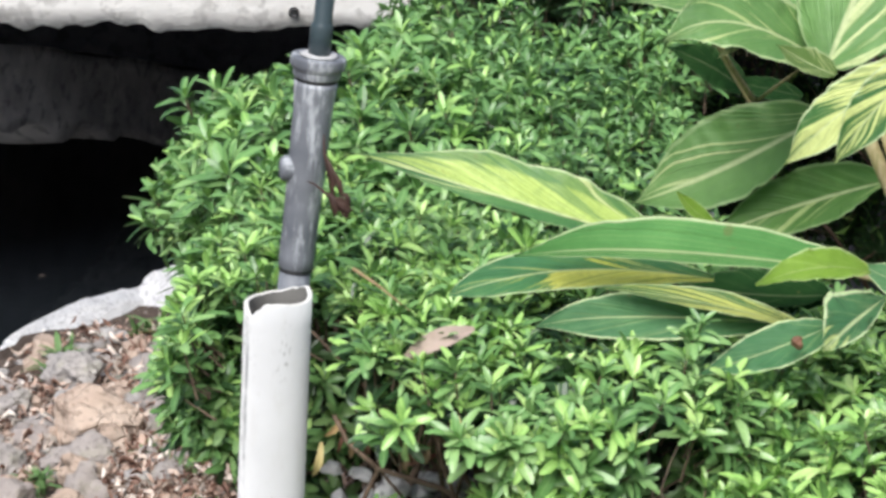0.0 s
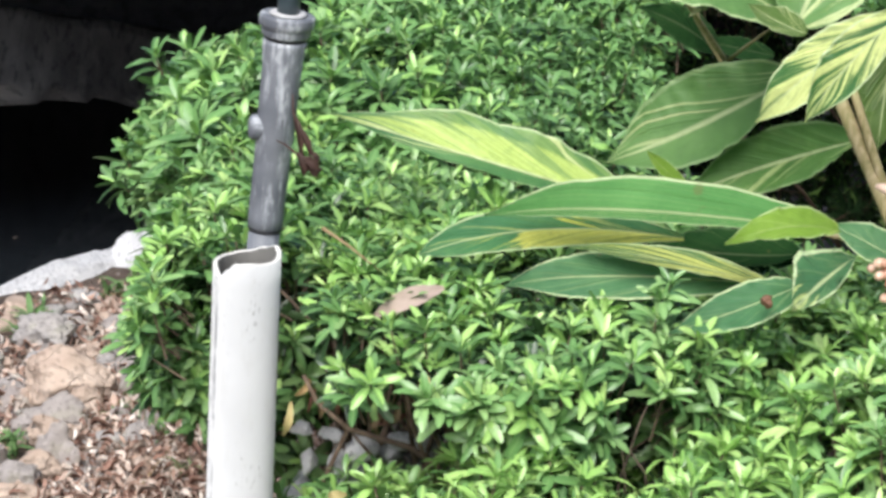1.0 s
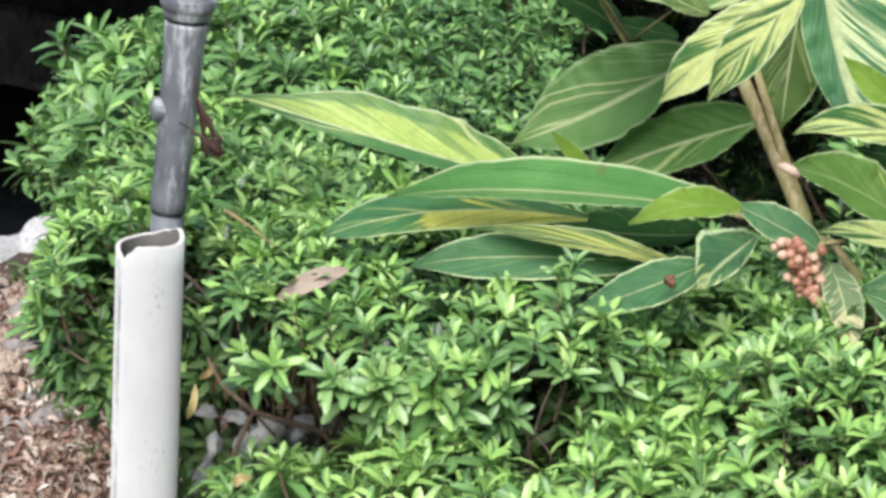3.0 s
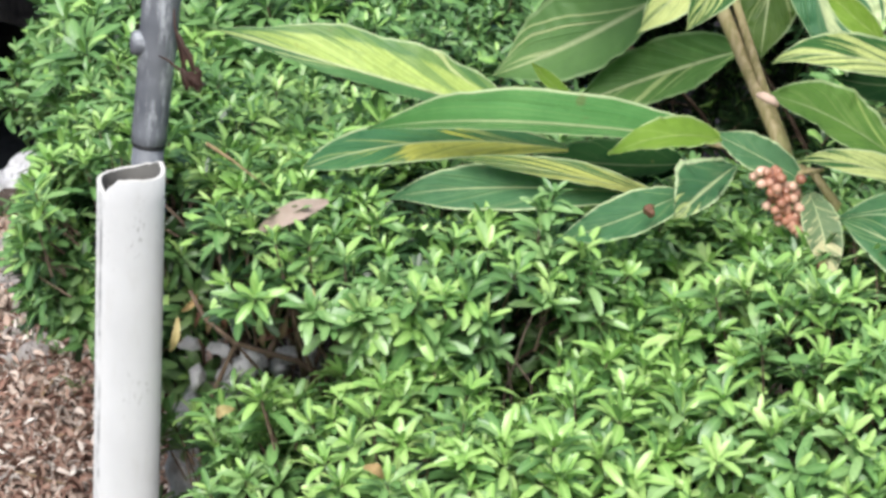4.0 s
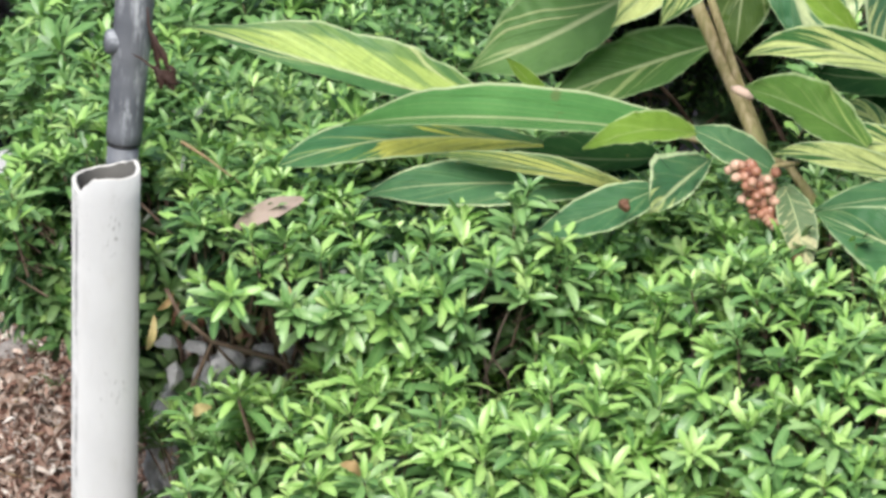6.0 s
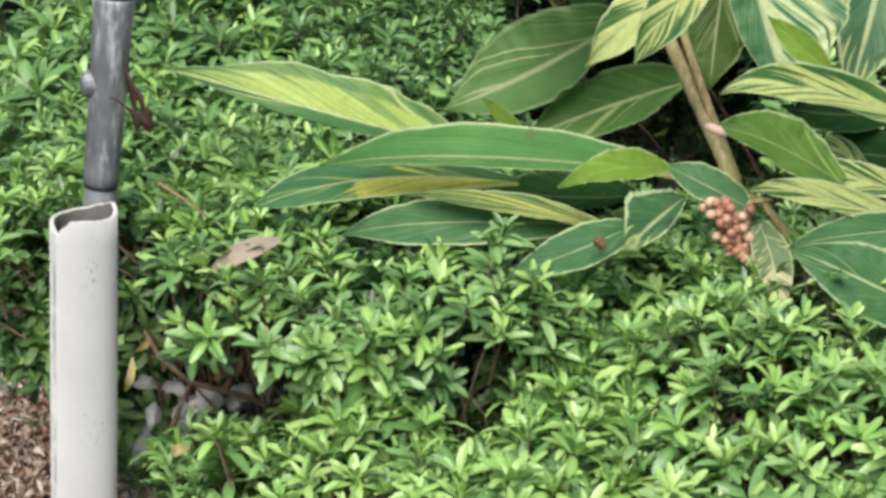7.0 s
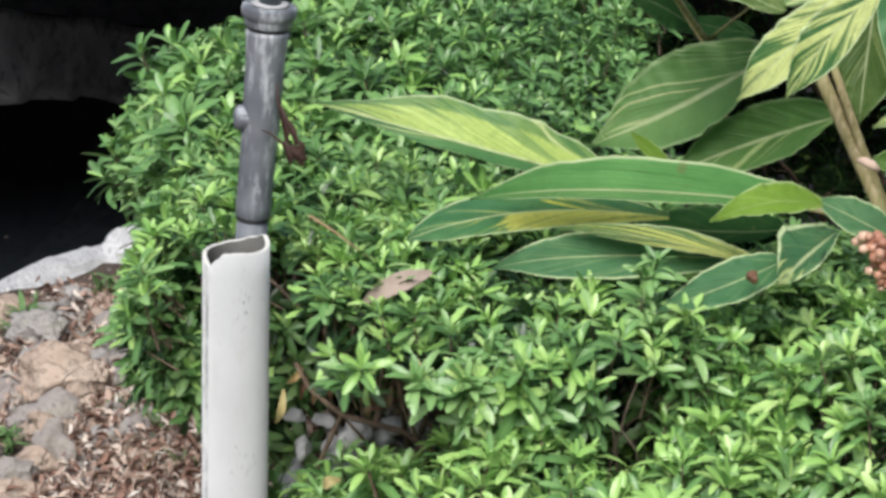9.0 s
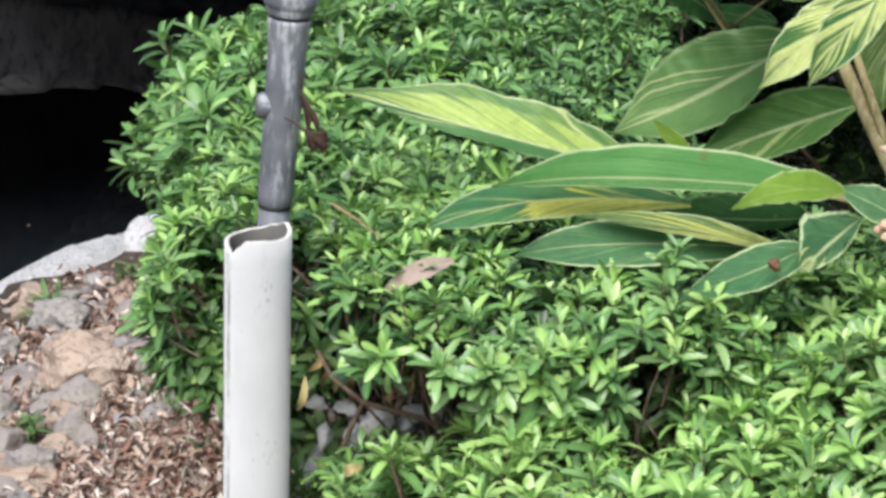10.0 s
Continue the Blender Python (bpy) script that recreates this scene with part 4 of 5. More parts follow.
# ginger leaves begin
ginger_leaf("golden", (0.238, 3.200, 0.616), (0.058, 3.170, 0.676), (-0.140, 3.220, 0.715), 0.084, (0.10, -0.60, 0.80), 0.35, (0.62, 1.2))
ginger_leaf("plain", (0.442, 2.980, 0.652), (0.216, 2.990, 0.669), (0.054, 2.980, 0.66), 0.053, (0.00, -0.76, 0.65), 0.20, (0.55, 1.45))
ginger_leaf("lower_gold", (0.285, 3.085, 0.61), (0.12, 3.040, 0.630), (-0.017, 2.980, 0.614), 0.052, (-0.20, -0.76, 0.61), 0.25, (1, 1), shape=((0, 0.1, 0.1), (0.2, 0.7, 0.7), (0.45, 1, 1), (0.7, 0.98, 0.98), (0.85, 0.75, 0.72), (0.94, 0.42, 0.4), (1, 0, 0)))
ginger_leaf("dusky", (0.356, 2.990, 0.588), (0.184, 2.970, 0.598), (0.077, 2.950, 0.589), 0.054, (0.00, -0.86, 0.51), 0.20, (1, 1))
ginger_leaf("under_gold", (0.373, 2.970, 0.592), (0.259, 2.965, 0.620), (0.146, 2.965, 0.632), 0.035, (0.00, -0.41, 0.91), 0.30, (1, 1))
ginger_leaf("dusky", (0.396, 2.900, 0.616), (0.331, 2.870, 0.597), (0.246, 2.840, 0.574), 0.051, (-0.31, -0.72, 0.62), 0.15, (1, 1))
ginger_leaf("rimmed", (0.456, 2.930, 0.639), (0.414, 2.860, 0.631), (0.374, 2.800, 0.617), 0.078, (-0.12, -0.94, 0.32), 0.15, (0.4, 1.0), shape=((0, 0.05, 0.08), (0.15, 0.5, 0.45), (0.33, 0.9, 0.8), (0.52, 1.0, 1.08), (0.57, 1.0, 1.04), (0.8, 0.7, 0.5), (0.92, 0.34, 0.2), (1, 0, 0)))
ginger_leaf("lime", (0.442, 2.960, 0.661), (0.378, 2.920, 0.675), (0.312, 2.900, 0.658), 0.043, (0.00, -0.60, 0.80), 0.30, (1, 1))
# two filler leaves added for the dark gap, shade in their colour
ginger_leaf("shade_green", (0.417, 3.080, 0.598), (0.335, 3.100, 0.591), (0.244, 3.120, 0.593), 0.081, (0.00, -0.32, 0.95), 0.20, (1, 1))
ginger_leaf("shade_green", (0.414, 3.100, 0.582), (0.330, 3.120, 0.573), (0.239, 3.140, 0.572), 0.056, (0.00, -0.49, 0.87), 0.20, (1, 1))
ginger_leaf("veined", (0.450, 3.500, 0.709), (0.331, 3.550, 0.626), (0.220, 3.570, 0.567), 0.125, (-0.25, -0.76, 0.60), 0.40, (1, 1))
ginger_leaf("ribbed", (0.522, 3.400, 0.651), (0.427, 3.500, 0.591), (0.323, 3.520, 0.541), 0.084, (-0.21, -0.83, 0.52), 0.40, (1, 1))
ginger_leaf("gold", (0.488, 3.050, 0.880), (0.407, 3.050, 0.812), (0.357, 3.080, 0.747), 0.060, (-0.51, -0.76, 0.41), 0.20, (1, 1))
ginger_leaf("gold", (0.499, 3.000, 0.895), (0.442, 3.000, 0.832), (0.405, 3.020, 0.765), 0.056, (-0.41, -0.86, 0.30), 0.20, (1, 1))
ginger_leaf("olive", (0.566, 3.400, 0.821), (0.552, 3.380, 0.725), (0.543, 3.360, 0.649), 0.082, (0.00, -0.95, 0.30), 0.15, (1, 1))
ginger_leaf("half", (0.556, 3.25, 0.905), (0.584, 3.22, 0.775), (0.618, 3.18, 0.675), 0.15, (-0.10, -0.95, 0.30), 0.24, (1.42, 0.5), peak=0.8)
ginger_leaf("rimmed", (0.77, 3.400, 0.861), (0.742, 3.360, 0.750), (0.705, 3.300, 0.655), 0.1, (0.00, -0.95, 0.30), 0.20, (1, 1))
ginger_leaf("gold", (0.787, 3.100, 0.661), (0.606, 3.030, 0.737), (0.499, 3.000, 0.736), 0.052, (0.10, -0.70, 0.70), 0.40, (1, 1))
ginger_leaf("olive_lime", (0.643, 3.000, 0.633), (0.564, 2.980, 0.685), (0.487, 2.950, 0.714), 0.071, (0.20, -0.69, 0.69), 0.30, (1, 1))
ginger_leaf("gold", (0.749, 3.000, 0.576), (0.605, 2.930, 0.639), (0.518, 2.900, 0.654), 0.035, (0.00, -0.71, 0.71), 0.30, (1, 1))
ginger_leaf("gold", (0.746, 3.050, 0.601), (0.654, 3.020, 0.634), (0.579, 3.000, 0.642), 0.040, (0.00, -0.71, 0.71), 0.30, (1, 1))
ginger_leaf("dusky", (0.783, 2.980, 0.587), (0.657, 2.930, 0.596), (0.563, 2.900, 0.589), 0.044, (0.10, -0.80, 0.60), 0.20, (1, 1))
ginger_leaf("broad", (0.745, 2.800, 0.524), (0.638, 2.800, 0.581), (0.550, 2.820, 0.614), 0.080, (0.10, -0.86, 0.50), 0.15, (1, 1))
ginger_leaf("withered", (0.540, 2.940, 0.606), (0.548, 2.880, 0.576), (0.553, 2.840, 0.531), 0.04, (0.00, -0.98, 0.21), 0.20, (1, 1))
ginger_leaf("dusky", (0.539, 3.000, 0.604), (0.490, 3.020, 0.627), (0.442, 3.040, 0.645), 0.045, (0.00, -0.71, 0.71), 0.20, (1, 1))
# two more shade-coloured fillers, added to cover the bright hedge behind
ginger_leaf("shade_green", (0.759, 3.250, 0.649), (0.667, 3.200, 0.661), (0.605, 3.200, 0.670), 0.052, (0.00, -0.80, 0.60), 0.20, (1, 1))
ginger_leaf("shade_green", (0.79, 3.2, 0.6), (0.7, 3.2, 0.612), (0.63, 3.2, 0.612), 0.06, (0.00, -0.80, 0.60), 0.20, (1, 1))
ginger_leaf("striped", (0.705, 3.100, 0.573), (0.662, 3.100, 0.641), (0.622, 3.100, 0.642), 0.029, (0.00, -0.80, 0.60), 0.30, (1, 1))
ginger_leaf("dull", (0.446, 3.350, 0.800), (0.321, 3.300, 0.867), (0.228, 3.280, 0.843), 0.089, (0.00, -0.76, 0.65), 0.25, (1, 1))
ginger_leaf("dull", (0.436, 3.400, 0.835), (0.279, 3.380, 0.880), (0.189, 3.360, 0.875), 0.060, (0.00, -0.71, 0.71), 0.20, (1, 1))
ginger_leaf("veined", (0.426, 3.300, 0.814), (0.466, 3.350, 0.901), (0.507, 3.400, 1.011), 0.131, (-0.10, -0.95, 0.30), 0.25, (1, 1))
ginger_leaf("veined", (0.423, 3.340, 0.806), (0.406, 3.400, 0.876), (0.378, 3.450, 0.972), 0.084, (-0.20, -0.93, 0.30), 0.25, (1, 1))
# shade-coloured fillers below the upper leaves
ginger_leaf("shade_green", (0.372, 3.680, 0.699), (0.320, 3.660, 0.737), (0.261, 3.640, 0.763), 0.049, (0.00, -0.85, 0.53), 0.20, (1, 1))
ginger_leaf("shade_green", (0.456, 3.740, 0.680), (0.405, 3.740, 0.69), (0.35, 3.740, 0.70), 0.03, (0.00, -0.85, 0.53), 0.20, (1, 1))
ginger_leaf("olive", (0.425, 3.200, 0.827), (0.394, 3.220, 0.837), (0.360, 3.250, 0.850), 0.035, (0.00, -0.71, 0.71), 0.30, (1, 1))
ginger_leaf("withered", (0.335, 3.300, 0.848), (0.315, 3.290, 0.839), (0.296, 3.280, 0.827), 0.011, (0.00, -0.80, 0.60), 0.50, (1, 1))
ginger_leaf("lime", (0.311, 3.300, 0.606), (0.278, 3.300, 0.633), (0.255, 3.300, 0.656), 0.018, (0.00, -0.80, 0.60), 0.40, (1, 1))
ginger_leaf("lime", (0.642, 3.11, 0.738), (0.604, 3.11, 0.768), (0.57, 3.12, 0.798), 0.032, (-0.1, -0.9, 0.4), 0.3, (1, 1))
# ginger leaves end


def stalk(points, radii, name="stalk", material=None):
    return part(name, sweep([Vector(p) - G0 for p in points], radii, 12), material or M_STALK, ginger)


stalk([(0.62, 3.1, -0.02), (0.60, 3.1, 0.3), (0.552, 3.05, 0.541), (0.538, 3.1, 0.6), (0.492, 3.18, 0.70), (0.468, 3.2, 0.751), (0.462, 3.22, 0.775)], [0.011, 0.011, 0.009, 0.0085, 0.0085, 0.0085, 0.008])
stalk([(0.60, 3.14, -0.02), (0.585, 3.14, 0.35), (0.545, 3.14, 0.6), (0.513, 3.15, 0.675), (0.484, 3.2, 0.76), (0.48, 3.21, 0.775)], [0.007, 0.007, 0.006, 0.0055, 0.005, 0.005])
stalk([(0.52, 3.66, -0.05), (0.45, 3.66, 0.4), (0.379, 3.64, 0.69), (0.339, 3.64, 0.75), (0.322, 3.6, 0.80)], [0.009, 0.009, 0.0058, 0.0045, 0.004])
stalk([(0.309, 3.440, 0.808), (0.332, 3.480, 0.772), (0.371, 3.580, 0.710), (0.399, 3.680, 0.658)], [0.0028, 0.0036, 0.0042, 0.0046])
stalk([(0.377, 3.580, 0.708), (0.395, 3.520, 0.742), (0.415, 3.460, 0.777)], [0.0022, 0.002, 0.0016])
stalk([(0.66, 3.05, -0.02), (0.64, 3.05, 0.3), (0.6, 3.0, 0.55), (0.56, 3.04, 0.6), (0.5, 3.05, 0.615), (0.43, 3.06, 0.63)], [0.009, 0.009, 0.007, 0.005, 0.004, 0.003])


def berries():
    rng = random.Random(3)
    spine = [Vector((0.486, 2.95, 0.624)), Vector((0.512, 2.93, 0.606)), Vector((0.524, 2.92, 0.572))]
    holder = stalk([(0.56, 2.98, 0.62), (0.53, 2.95, 0.625), (0.515, 2.935, 0.6), (0.524, 2.925, 0.57)], [0.003, 0.003, 0.0025, 0.002], "fruit_stalk")
    bm = bmesh.new()
    bmesh.ops.create_uvsphere(bm, u_segments=14, v_segments=10, radius=1.0)
    for v in bm.verts:
        rib = 1 + 0.05 * math.cos(6 * math.atan2(v.co.y, v.co.x)) * (1 - abs(v.co.z))
        v.co = Vector((v.co.x * rib, v.co.y * rib, v.co.z * 1.15 - 0.12 * max(0, v.co.z - 0.8) * 4))
    me = bpy.data.meshes.new("berry")
    bm.to_mesh(me)
    bm.free()
    me.polygons.foreach_set("use_smooth", np.ones(len(me.polygons), dtype=bool))
    me.materials.append(M_BERRY)
    for k in range(70):
        t = k / 69
        p = spine[0].lerp(spine[1], t * 2) if t < 0.5 else spine[1].lerp(spine[2], t * 2 - 1)
        spread = 0.0138 * (0.5 + math.sin(math.pi * min(1, t * 1.1)))
        p = p + Vector((rng.uniform(-1, 1), rng.uniform(-0.8, 0.4), rng.uniform(-1, 1))) * spread
        ob = new("berry", me)
        ob.matrix_world = Matrix.Translation(p - G0) @ Euler((rng.uniform(0, 6), rng.uniform(0, 6), 0)).to_matrix().to_4x4() @ Matrix.Scale(rng.uniform(0.0046, 0.0064), 4)
        ob.parent = holder


berries()


part("sheath", sweep([Vector(p) - G0 for p in ((0.478, 2.955, 0.712), (0.484, 2.95, 0.712), (0.492, 2.945, 0.709), (0.5, 2.945, 0.703))], [0.0025, 0.0052, 0.0056, 0.003], 10), M_SHEATH, ginger, "pale pink leaf sheath")


def dry_bud(place):
    bm = bmesh.new()
    bmesh.ops.create_icosphere(bm, subdivisions=3, radius=0.0065)
    for v in bm.verts:
        v.co *= 1 + 0.6 * noise.noise(v.co * 220)
    ob = part("dry_bud", bm, M_BROWN, ginger, "withered brown bud")
    ob.location = Vector(place) - G0


dry_bud((0.354, 2.845, 0.613))
# this one stands in for a brown spot on the withered leaf
dry_bud((0.541, 2.83, 0.556))


# ---- white sleeve pipe with the black riser ----
RIM = ((0, 0.005), (30, 0.0095), (60, 0.004), (90, -0.002), (135, -0.005), (180, -0.006), (200, -0.0105), (220, -0.0165), (238, -0.006), (252, 0.0015), (275, 0.003), (300, 0.002), (330, 0.002), (360, 0.005))


def rim_height(a):
    """The broken rim by its angle: a notch in front, high behind."""
    deg = math.degrees(a) % 360
    for (d0, h0), (d1, h1) in zip(RIM, RIM[1:]):
        if d0 <= deg <= d1:
            h = h0 + (h1 - h0) * smooth(d0, d1, deg)
            break
    return h + 0.0006 * noise.noise((math.cos(a) * 5, math.sin(a) * 5, 0)) + 0.0004 * noise.noise((math.cos(a) * 14, math.sin(a) * 14, 3))


def sleeve_pipe():
    root = empty("pvc_pipe", (-0.221, 2.96, -0.03), "upright white PVC sleeve pipe with a broken notched rim", "pipe")
    R, W, H, N = 0.0374, 0.0052, 0.642, 144
    bm = bmesh.new()
    rows = [0, 0.1, 0.2, 0.3, 0.4, 0.5, 0.58, 0.6, 0.615]
    outer, inner = [], []
    for z in rows:
        outer.append([bm.verts.new((R * math.cos(k * math.tau / N), R * math.sin(k * math.tau / N), z)) for k in range(N)])
        inner.append([bm.verts.new(((R - W) * math.cos(k * math.tau / N), (R - W) * math.sin(k * math.tau / N), z)) for k in range(N)])
    def top(rad, drop):
        return [bm.verts.new((rad * math.cos(k * math.tau / N), rad * math.sin(k * math.tau / N), H - drop + rim_height(k * math.tau / N))) for k in range(N)]
    outer.append(top(R, 0.0008))
    lip = top(R - 0.0008, 0.0)
    lip2 = top(R - W + 0.0008, 0.0)
    inner.append(top(R - W, 0.0008))
    def skin(a, b, mat, flip=False):
        for k in range(N):
            q = (a[k], a[(k + 1) % N], b[(k + 1) % N], b[k])
            bm.faces.new(q[::-1] if flip else q).material_index = mat
    for a, b in zip(outer, outer[1:]):
        skin(a, b, 0)
    skin(outer[-1], lip, 1)
    skin(lip, lip2, 1)
    skin(lip2, inner[-1], 1)
    for a, b in zip(inner, inner[1:]):
        skin(a, b, 2, True)
    skin(outer[0], inner[0], 1, True)
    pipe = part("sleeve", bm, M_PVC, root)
    pipe.data.materials.append(M_CUT)
    pipe.data.materials.append(M_INSIDE)
    root.rotation_euler = (0, radians(1.5), 0)
    return root


sleeve_pipe()


def riser():
    """Black sprinkler riser: stub, body with two seams, flared collar, side boss and a thin tube."""
    foot, head = Vector((-0.1945, 3.024, 0.572)), Vector((-0.1682, 3.018, 0.846))
    root = empty("sprinkler_riser", foot, "faded black plastic sprinkler riser rising behind the white pipe", "pipe fitting")
    axis = (head - foot).normalized()
    root.matrix_world = Matrix.Translation(foot) @ axis.to_track_quat("Z", "Y").to_matrix().to_4x4()
    part("stub", lathe([(0.0178, -0.585), (0.0178, -0.02), (0.0178, 0.055)], 36), M_BLACK, root)
    part("seam_ring", lathe([(0.0186, 0.0535), (0.0192, 0.0545), (0.0192, 0.0565), (0.0186, 0.0575)], 36), M_SEAM, root)
    part("body", lathe([(0.0185, 0.0575), (0.0197, 0.0585), (0.0199, 0.07), (0.0202, 0.13), (0.0206, 0.157), (0.0213, 0.16), (0.0215, 0.2), (0.0221, 0.24), (0.0232, 0.258), (0.0243, 0.268), (0.0243, 0.273)], 44, 0.0004), M_BLACK, root)
    part("seam_ring", lathe([(0.0236, 0.2735), (0.0238, 0.2755), (0.0236, 0.2765)], 40), M_SEAM, root)
    collar = part("collar", lathe([(0.0252, 0.277), (0.0262, 0.2785), (0.0268, 0.2835), (0.0272, 0.2865), (0.0296, 0.2885), (0.0305, 0.2925), (0.0307, 0.2985), (0.03, 0.301), (0.0262, 0.302), (0.019, 0.3005), (0.0165, 0.2985), (0.0162, 0.293)], 44, 0.0006), M_BLACK, root)
    part("lime_crust", lathe([(0.0150, 0.2985), (0.0185, 0.3005), (0.0215, 0.3025), (0.0175, 0.3045), (0.0125, 0.3045)], 30, 0.002), M_CRUST, collar, "white lime crust on the collar")
    part("tube", lathe([(0.0125, 0.297), (0.0125, 0.335), (0.0118, 0.337), (0.0105, 0.34), (0.0102, 0.75)], 28), M_TUBE, root, "thin dark tube")
    boss = part("side_boss", lathe([(0.0145, 0.0), (0.0145, 0.022), (0.0138, 0.0265), (0.0115, 0.029), (0.0075, 0.03)], 28), M_BLACK, root)
    boss.matrix_world = Matrix.Translation(root.matrix_world @ Vector((0, 0, 0.172))) @ pose(0, 0, 0, 0, -86, 12)
    return root


riser()


def withered_sprig():
    """A brown sprig standing in for a small animal that clings to the riser: two stalks and curled bracts."""
    at = Vector((-0.152, 2.982, 0.735))
    root = empty("withered_sprig", at, "dark brown sprig standing in for a small animal on the riser", "dead leaf")
    for pts, r in ((((-0.158, 2.99, 0.79), (-0.157, 2.986, 0.772), (-0.152, 2.982, 0.752), (-0.147, 2.978, 0.728), (-0.142, 2.98, 0.706)), (0.0008, 0.0016, 0.0026, 0.0026, 0.0012)),
                   (((-0.175, 2.988, 0.7375), (-0.166, 2.983, 0.735), (-0.157, 2.978, 0.729), (-0.149, 2.976, 0.7235)), (0.0007, 0.0012, 0.0016, 0.002)),
                   (((-0.149, 2.98, 0.72), (-0.139, 2.978, 0.7085), (-0.128, 2.98, 0.7045), (-0.124, 2.982, 0.71)), (0.0016, 0.0018, 0.0014, 0.0006))):
        part("stem", sweep([Vector(p) - at for p in pts], r, 7), M_STAND_IN, root)
    for a, b, w in (((-0.156, 2.984, 0.768), (-0.147, 2.976, 0.728), 0.0095), ((-0.15, 2.98, 0.755), (-0.137, 2.978, 0.722), 0.008), ((-0.152, 2.976, 0.728), (-0.144, 2.974, 0.702), 0.011),
                    ((-0.147, 2.976, 0.722), (-0.127, 2.978, 0.707), 0.0115), ((-0.143, 2.977, 0.715), (-0.13, 2.976, 0.7), 0.009), ((-0.138, 2.98, 0.728), (-0.128, 2.98, 0.716), 0.006)):
        ob = loose_leaf("bract", Vector(a) - at, Vector(b) - at, w, M_STAND_IN, "", (0.5, -0.8, 0.3), 0.7, 0.003, "")
        ob.parent = root
    return root


# ---- dead leaves and sticks caught in the hedge ----
def loose_leaf(name, base, tip, width, material, label, normal=(0, -0.5, 0.85), fold=0.3, bend=0.012, category="fallen leaf"):
    base, tip, normal = Vector(base), Vector(tip), Vector(normal)
    d = (tip - base).normalized()
    side = d.cross(normal).normalized()
    up = side.cross(d)
    L = (tip - base).length
    verts, faces = [], []
    R, C = 10, 6
    for i in range(R + 1):
        s = i / R
        w = 0.5 * width * (math.sin(math.pi * (0.04 + 0.93 * s)) ** 0.7) * (1 + 0.3 * noise.noise((s * 7, base.x * 50, 2)))
        for j in range(C + 1):
            v = 2 * j / C - 1
            q = base.lerp(tip, s) + side * v * w + up * (fold * w * abs(v) + bend * math.sin(math.pi * s) + 0.12 * width * noise.noise((s * 4, v * 2, base.x * 30)))
            verts.append(q)
    for i in range(R):
        for j in range(C):
            a = i * (C + 1) + j
            faces.append((a, a + 1, a + C + 2, a + C + 1))
    ob = new(name, mesh_of(name, verts, faces, [material]))
    return tagged(ob, label, category, "dead leaves in the hedge") if category else ob


withered_sprig()


loose_leaf("dead_leaf", (-0.062, 2.895, 0.569), (0.012, 2.91, 0.598), 0.023, M_PINK_DEAD, "large pinkish brown dead leaf lying on the shrub", (0.1, -0.8, 0.6))
loose_leaf("dead_leaf", (-0.07, 3.05, 0.385), (-0.02, 3.06, 0.398), 0.010, M_BROWN, "brown dead leaf hanging among bare stems", (0.1, -0.8, 0.4), 0.5)
loose_leaf("yellow_leaf", (-0.004, 2.80, 0.536), (-0.002, 2.79, 0.508), 0.010, M_YELLOW, "small yellow leaf on the shrub", (0, -0.95, 0.3))
loose_leaf("orange_leaf", (0.052, 2.79, 0.528), (0.07, 2.78, 0.5), 0.009, M_ORANGE, "small orange-brown leaf on the shrub", (0, -0.95, 0.3))
loose_leaf("orange_leaf", (0.050, 2.545, 0.440), (0.070, 2.54, 0.430), 0.011, M_ORANGE, "small tan-orange leaf on the front shrub", (0, -0.7, 0.7))
loose_leaf("yellow_leaf", (-0.108, 2.87, 0.362), (-0.088, 2.87, 0.372), 0.013, M_YELLOW, "small pale yellow leaf on the front shrub", (0, -0.8, 0.6))
loose_leaf("orange_leaf", (0.580, 2.70, 0.500), (0.592, 2.69, 0.478), 0.011, M_ORANGE, "small orange-brown leaf on the shrub below the ginger", (0, -0.8, 0.6))
loose_leaf("orange_leaf", (-0.128, 2.98, 0.553), (-0.116, 2.975, 0.546), 0.010, M_ORANGE, "small orange-brown leaf on the shrub", (0, -0.8, 0.6))
loose_leaf("yellow_leaf", (-0.155, 2.97, 0.442), (-0.164, 2.965, 0.402), 0.009, M_YELLOW, "hanging yellow-brown leaf beside the white pipe", (0.2, -0.95, 0.1))
loose_leaf("yellow_leaf", (-0.135, 2.99, 0.462), (-0.152, 2.98, 0.445), 0.008, M_ORANGE, "hanging orange-brown leaf beside the white pipe", (0.2, -0.95, 0.1))


def hanging_litter():
    """Brown leaves caught below the crown."""
    rng = random.Random(12)
    for k in range(8):
        a = Vector((-0.13 + 0.013 * k + rng.uniform(-0.008, 0.008), rng.uniform(2.96, 3.06), rng.uniform(0.415, 0.45)))
        b = a + Vector((rng.uniform(-0.012, 0.012), rng.uniform(-0.005, 0.005), rng.uniform(-0.034, -0.018)))
        loose_leaf("dead_leaf", a, b, rng.uniform(0.004, 0.008), rng.choice((M_STRAW, M_BROWN, M_BROWN)), "curled brown dead leaf caught below the crown", (rng.uniform(-0.3, 0.3), -0.8, 0.6), 0.5)


hanging_litter()
tagged(part("dry_stick", sweep([(-0.125, 3.02, 0.63), (-0.095, 3.01, 0.613), (-0.06, 3.0, 0.588)], [0.0022, 0.0015, 0.001], 7), M_STRAW, None), "dry brown flower stalk lying on the shrub", "stick")


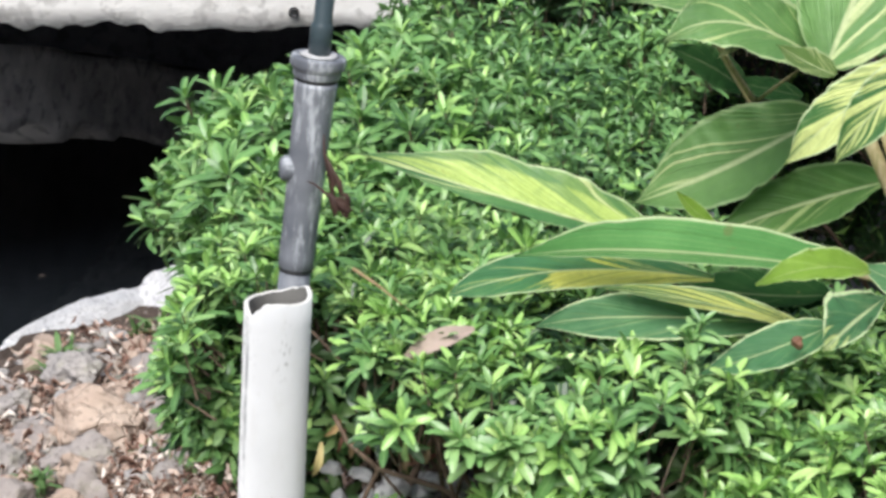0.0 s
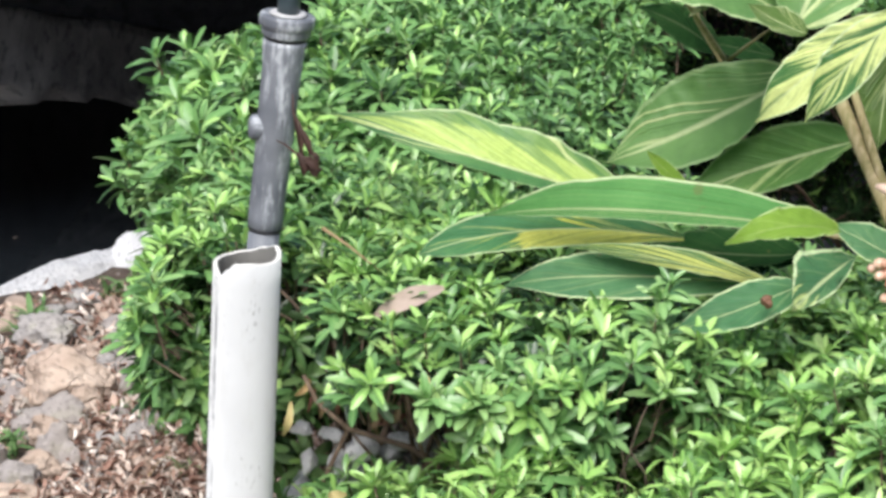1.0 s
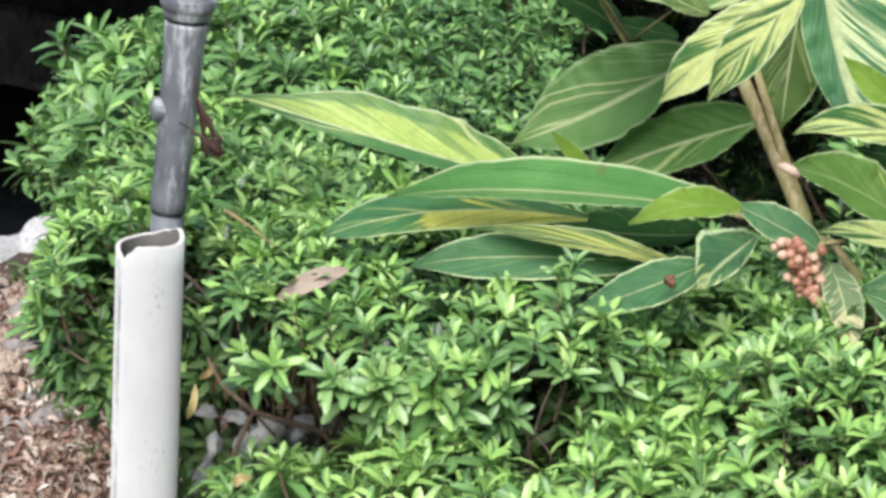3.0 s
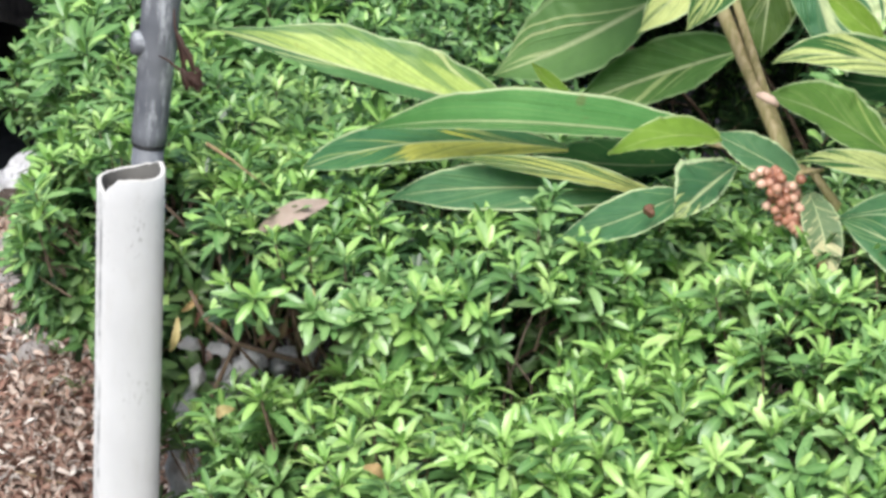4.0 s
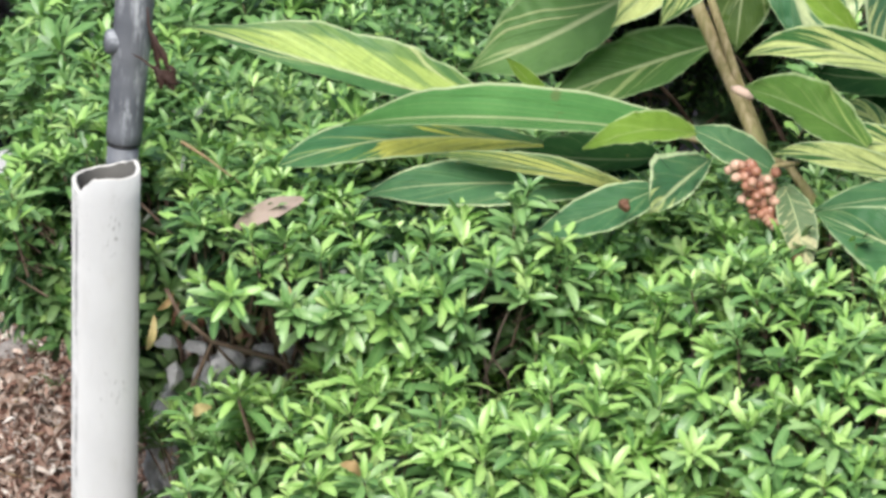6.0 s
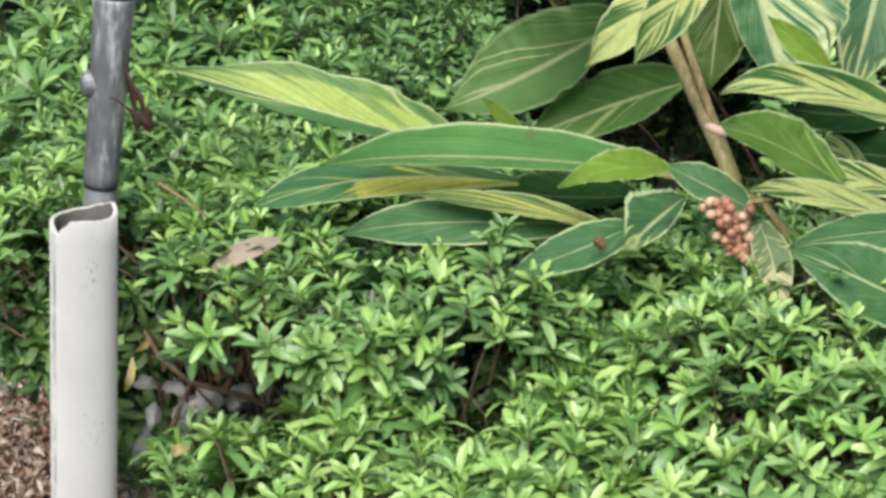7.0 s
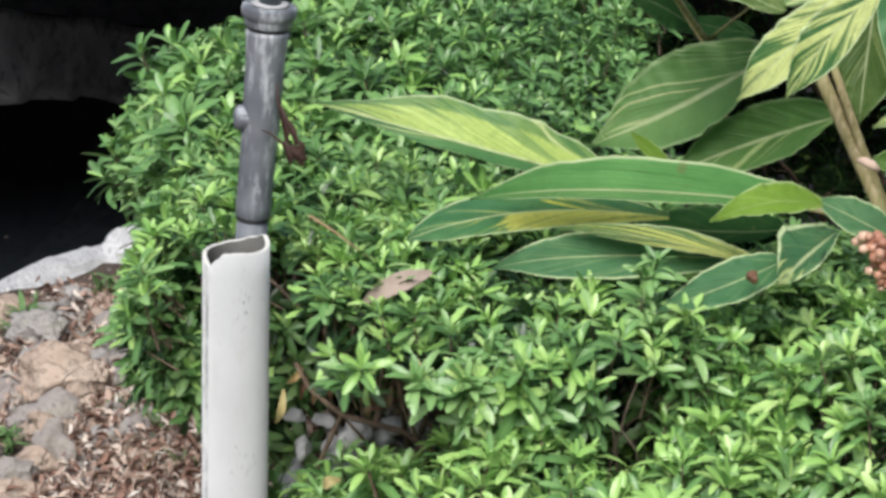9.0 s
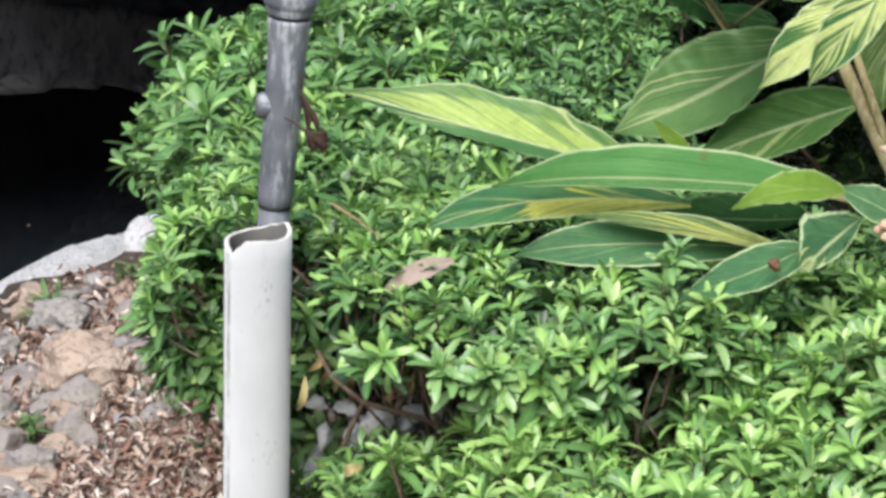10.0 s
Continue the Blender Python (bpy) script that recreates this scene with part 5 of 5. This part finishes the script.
# ---- sticks and weeds on the bank ----
def bank_stick(a, b, r):
    pa, pb = Vector((*a, ground_z(*a) + 0.012)), Vector((*b, ground_z(*b) + 0.018))
    mid = (pa + pb) / 2 + Vector((0.006, 0.004, 0.008))
    tagged(part("dry_stick", sweep([pa, mid, pb], [r, r * 0.85, r * 0.55], 7), M_STRAW, None), "thin dry brown stick lying on leaf litter", "stick", "sticks on the litter")


bank_stick((-0.42, 3.80), (-0.27, 3.92), 0.0026)
bank_stick((-0.44, 3.95), (-0.40, 4.15), 0.0022)
bank_stick((-0.55, 4.86), (-0.47, 4.93), 0.004)
bank_stick((-0.60, 4.90), (-0.52, 4.84), 0.0035)
bank_stick((-0.36, 3.5), (-0.26, 3.45), 0.0025)
bank_stick((-0.50, 3.66), (-0.34, 3.6), 0.002)


def weed(x, y, n, size, seed):
    rng = random.Random(seed)
    root = empty("weed", (x, y, ground_z(x, y)), "small green weed growing between stones", "weed", "weeds on the bank")
    for k in range(n):
        L = size * rng.uniform(0.6, 1.2)
        v, f = blade_mesh(L, L * rng.uniform(0.12, 0.22), 0.3, rng.uniform(0.1, 0.6), (0.2, 0.5, 0.8), 0.7)
        ob = part("leaf", mesh_of("leaf", v, f, [M_WEED]), None, root)
        ob.matrix_local = pose(rng.uniform(-0.3, 0.3) * size, rng.uniform(-0.3, 0.3) * size, 0.004, rng.uniform(15, 75), 0, rng.uniform(0, 360))


weed(-0.70, 4.75, 30, 0.055, 1)
weed(-0.705, 4.66, 22, 0.045, 2)
weed(-0.58, 4.9, 26, 0.05, 3)
weed(-0.655, 4.14, 34, 0.045, 4)
weed(-0.66, 4.11, 14, 0.03, 5)
weed(-0.46, 4.3, 12, 0.04, 6)
weed(-0.505, 4.3, 20, 0.04, 7)
weed(-0.42, 4.2, 14, 0.04, 8)
weed(-0.37, 4.05, 16, 0.035, 9)
weed(-0.33, 4.15, 16, 0.04, 10)
floating = loose_leaf("floating_leaf", (-1.097, 7.064, -0.597), (-1.088, 7.07, -0.596), 0.005, M_PINK_DEAD, "", (0, -0.3, 0.95), 0.1, 0.001, "")
tagged(floating, "tiny pale leaf floating on black water", "leaf")
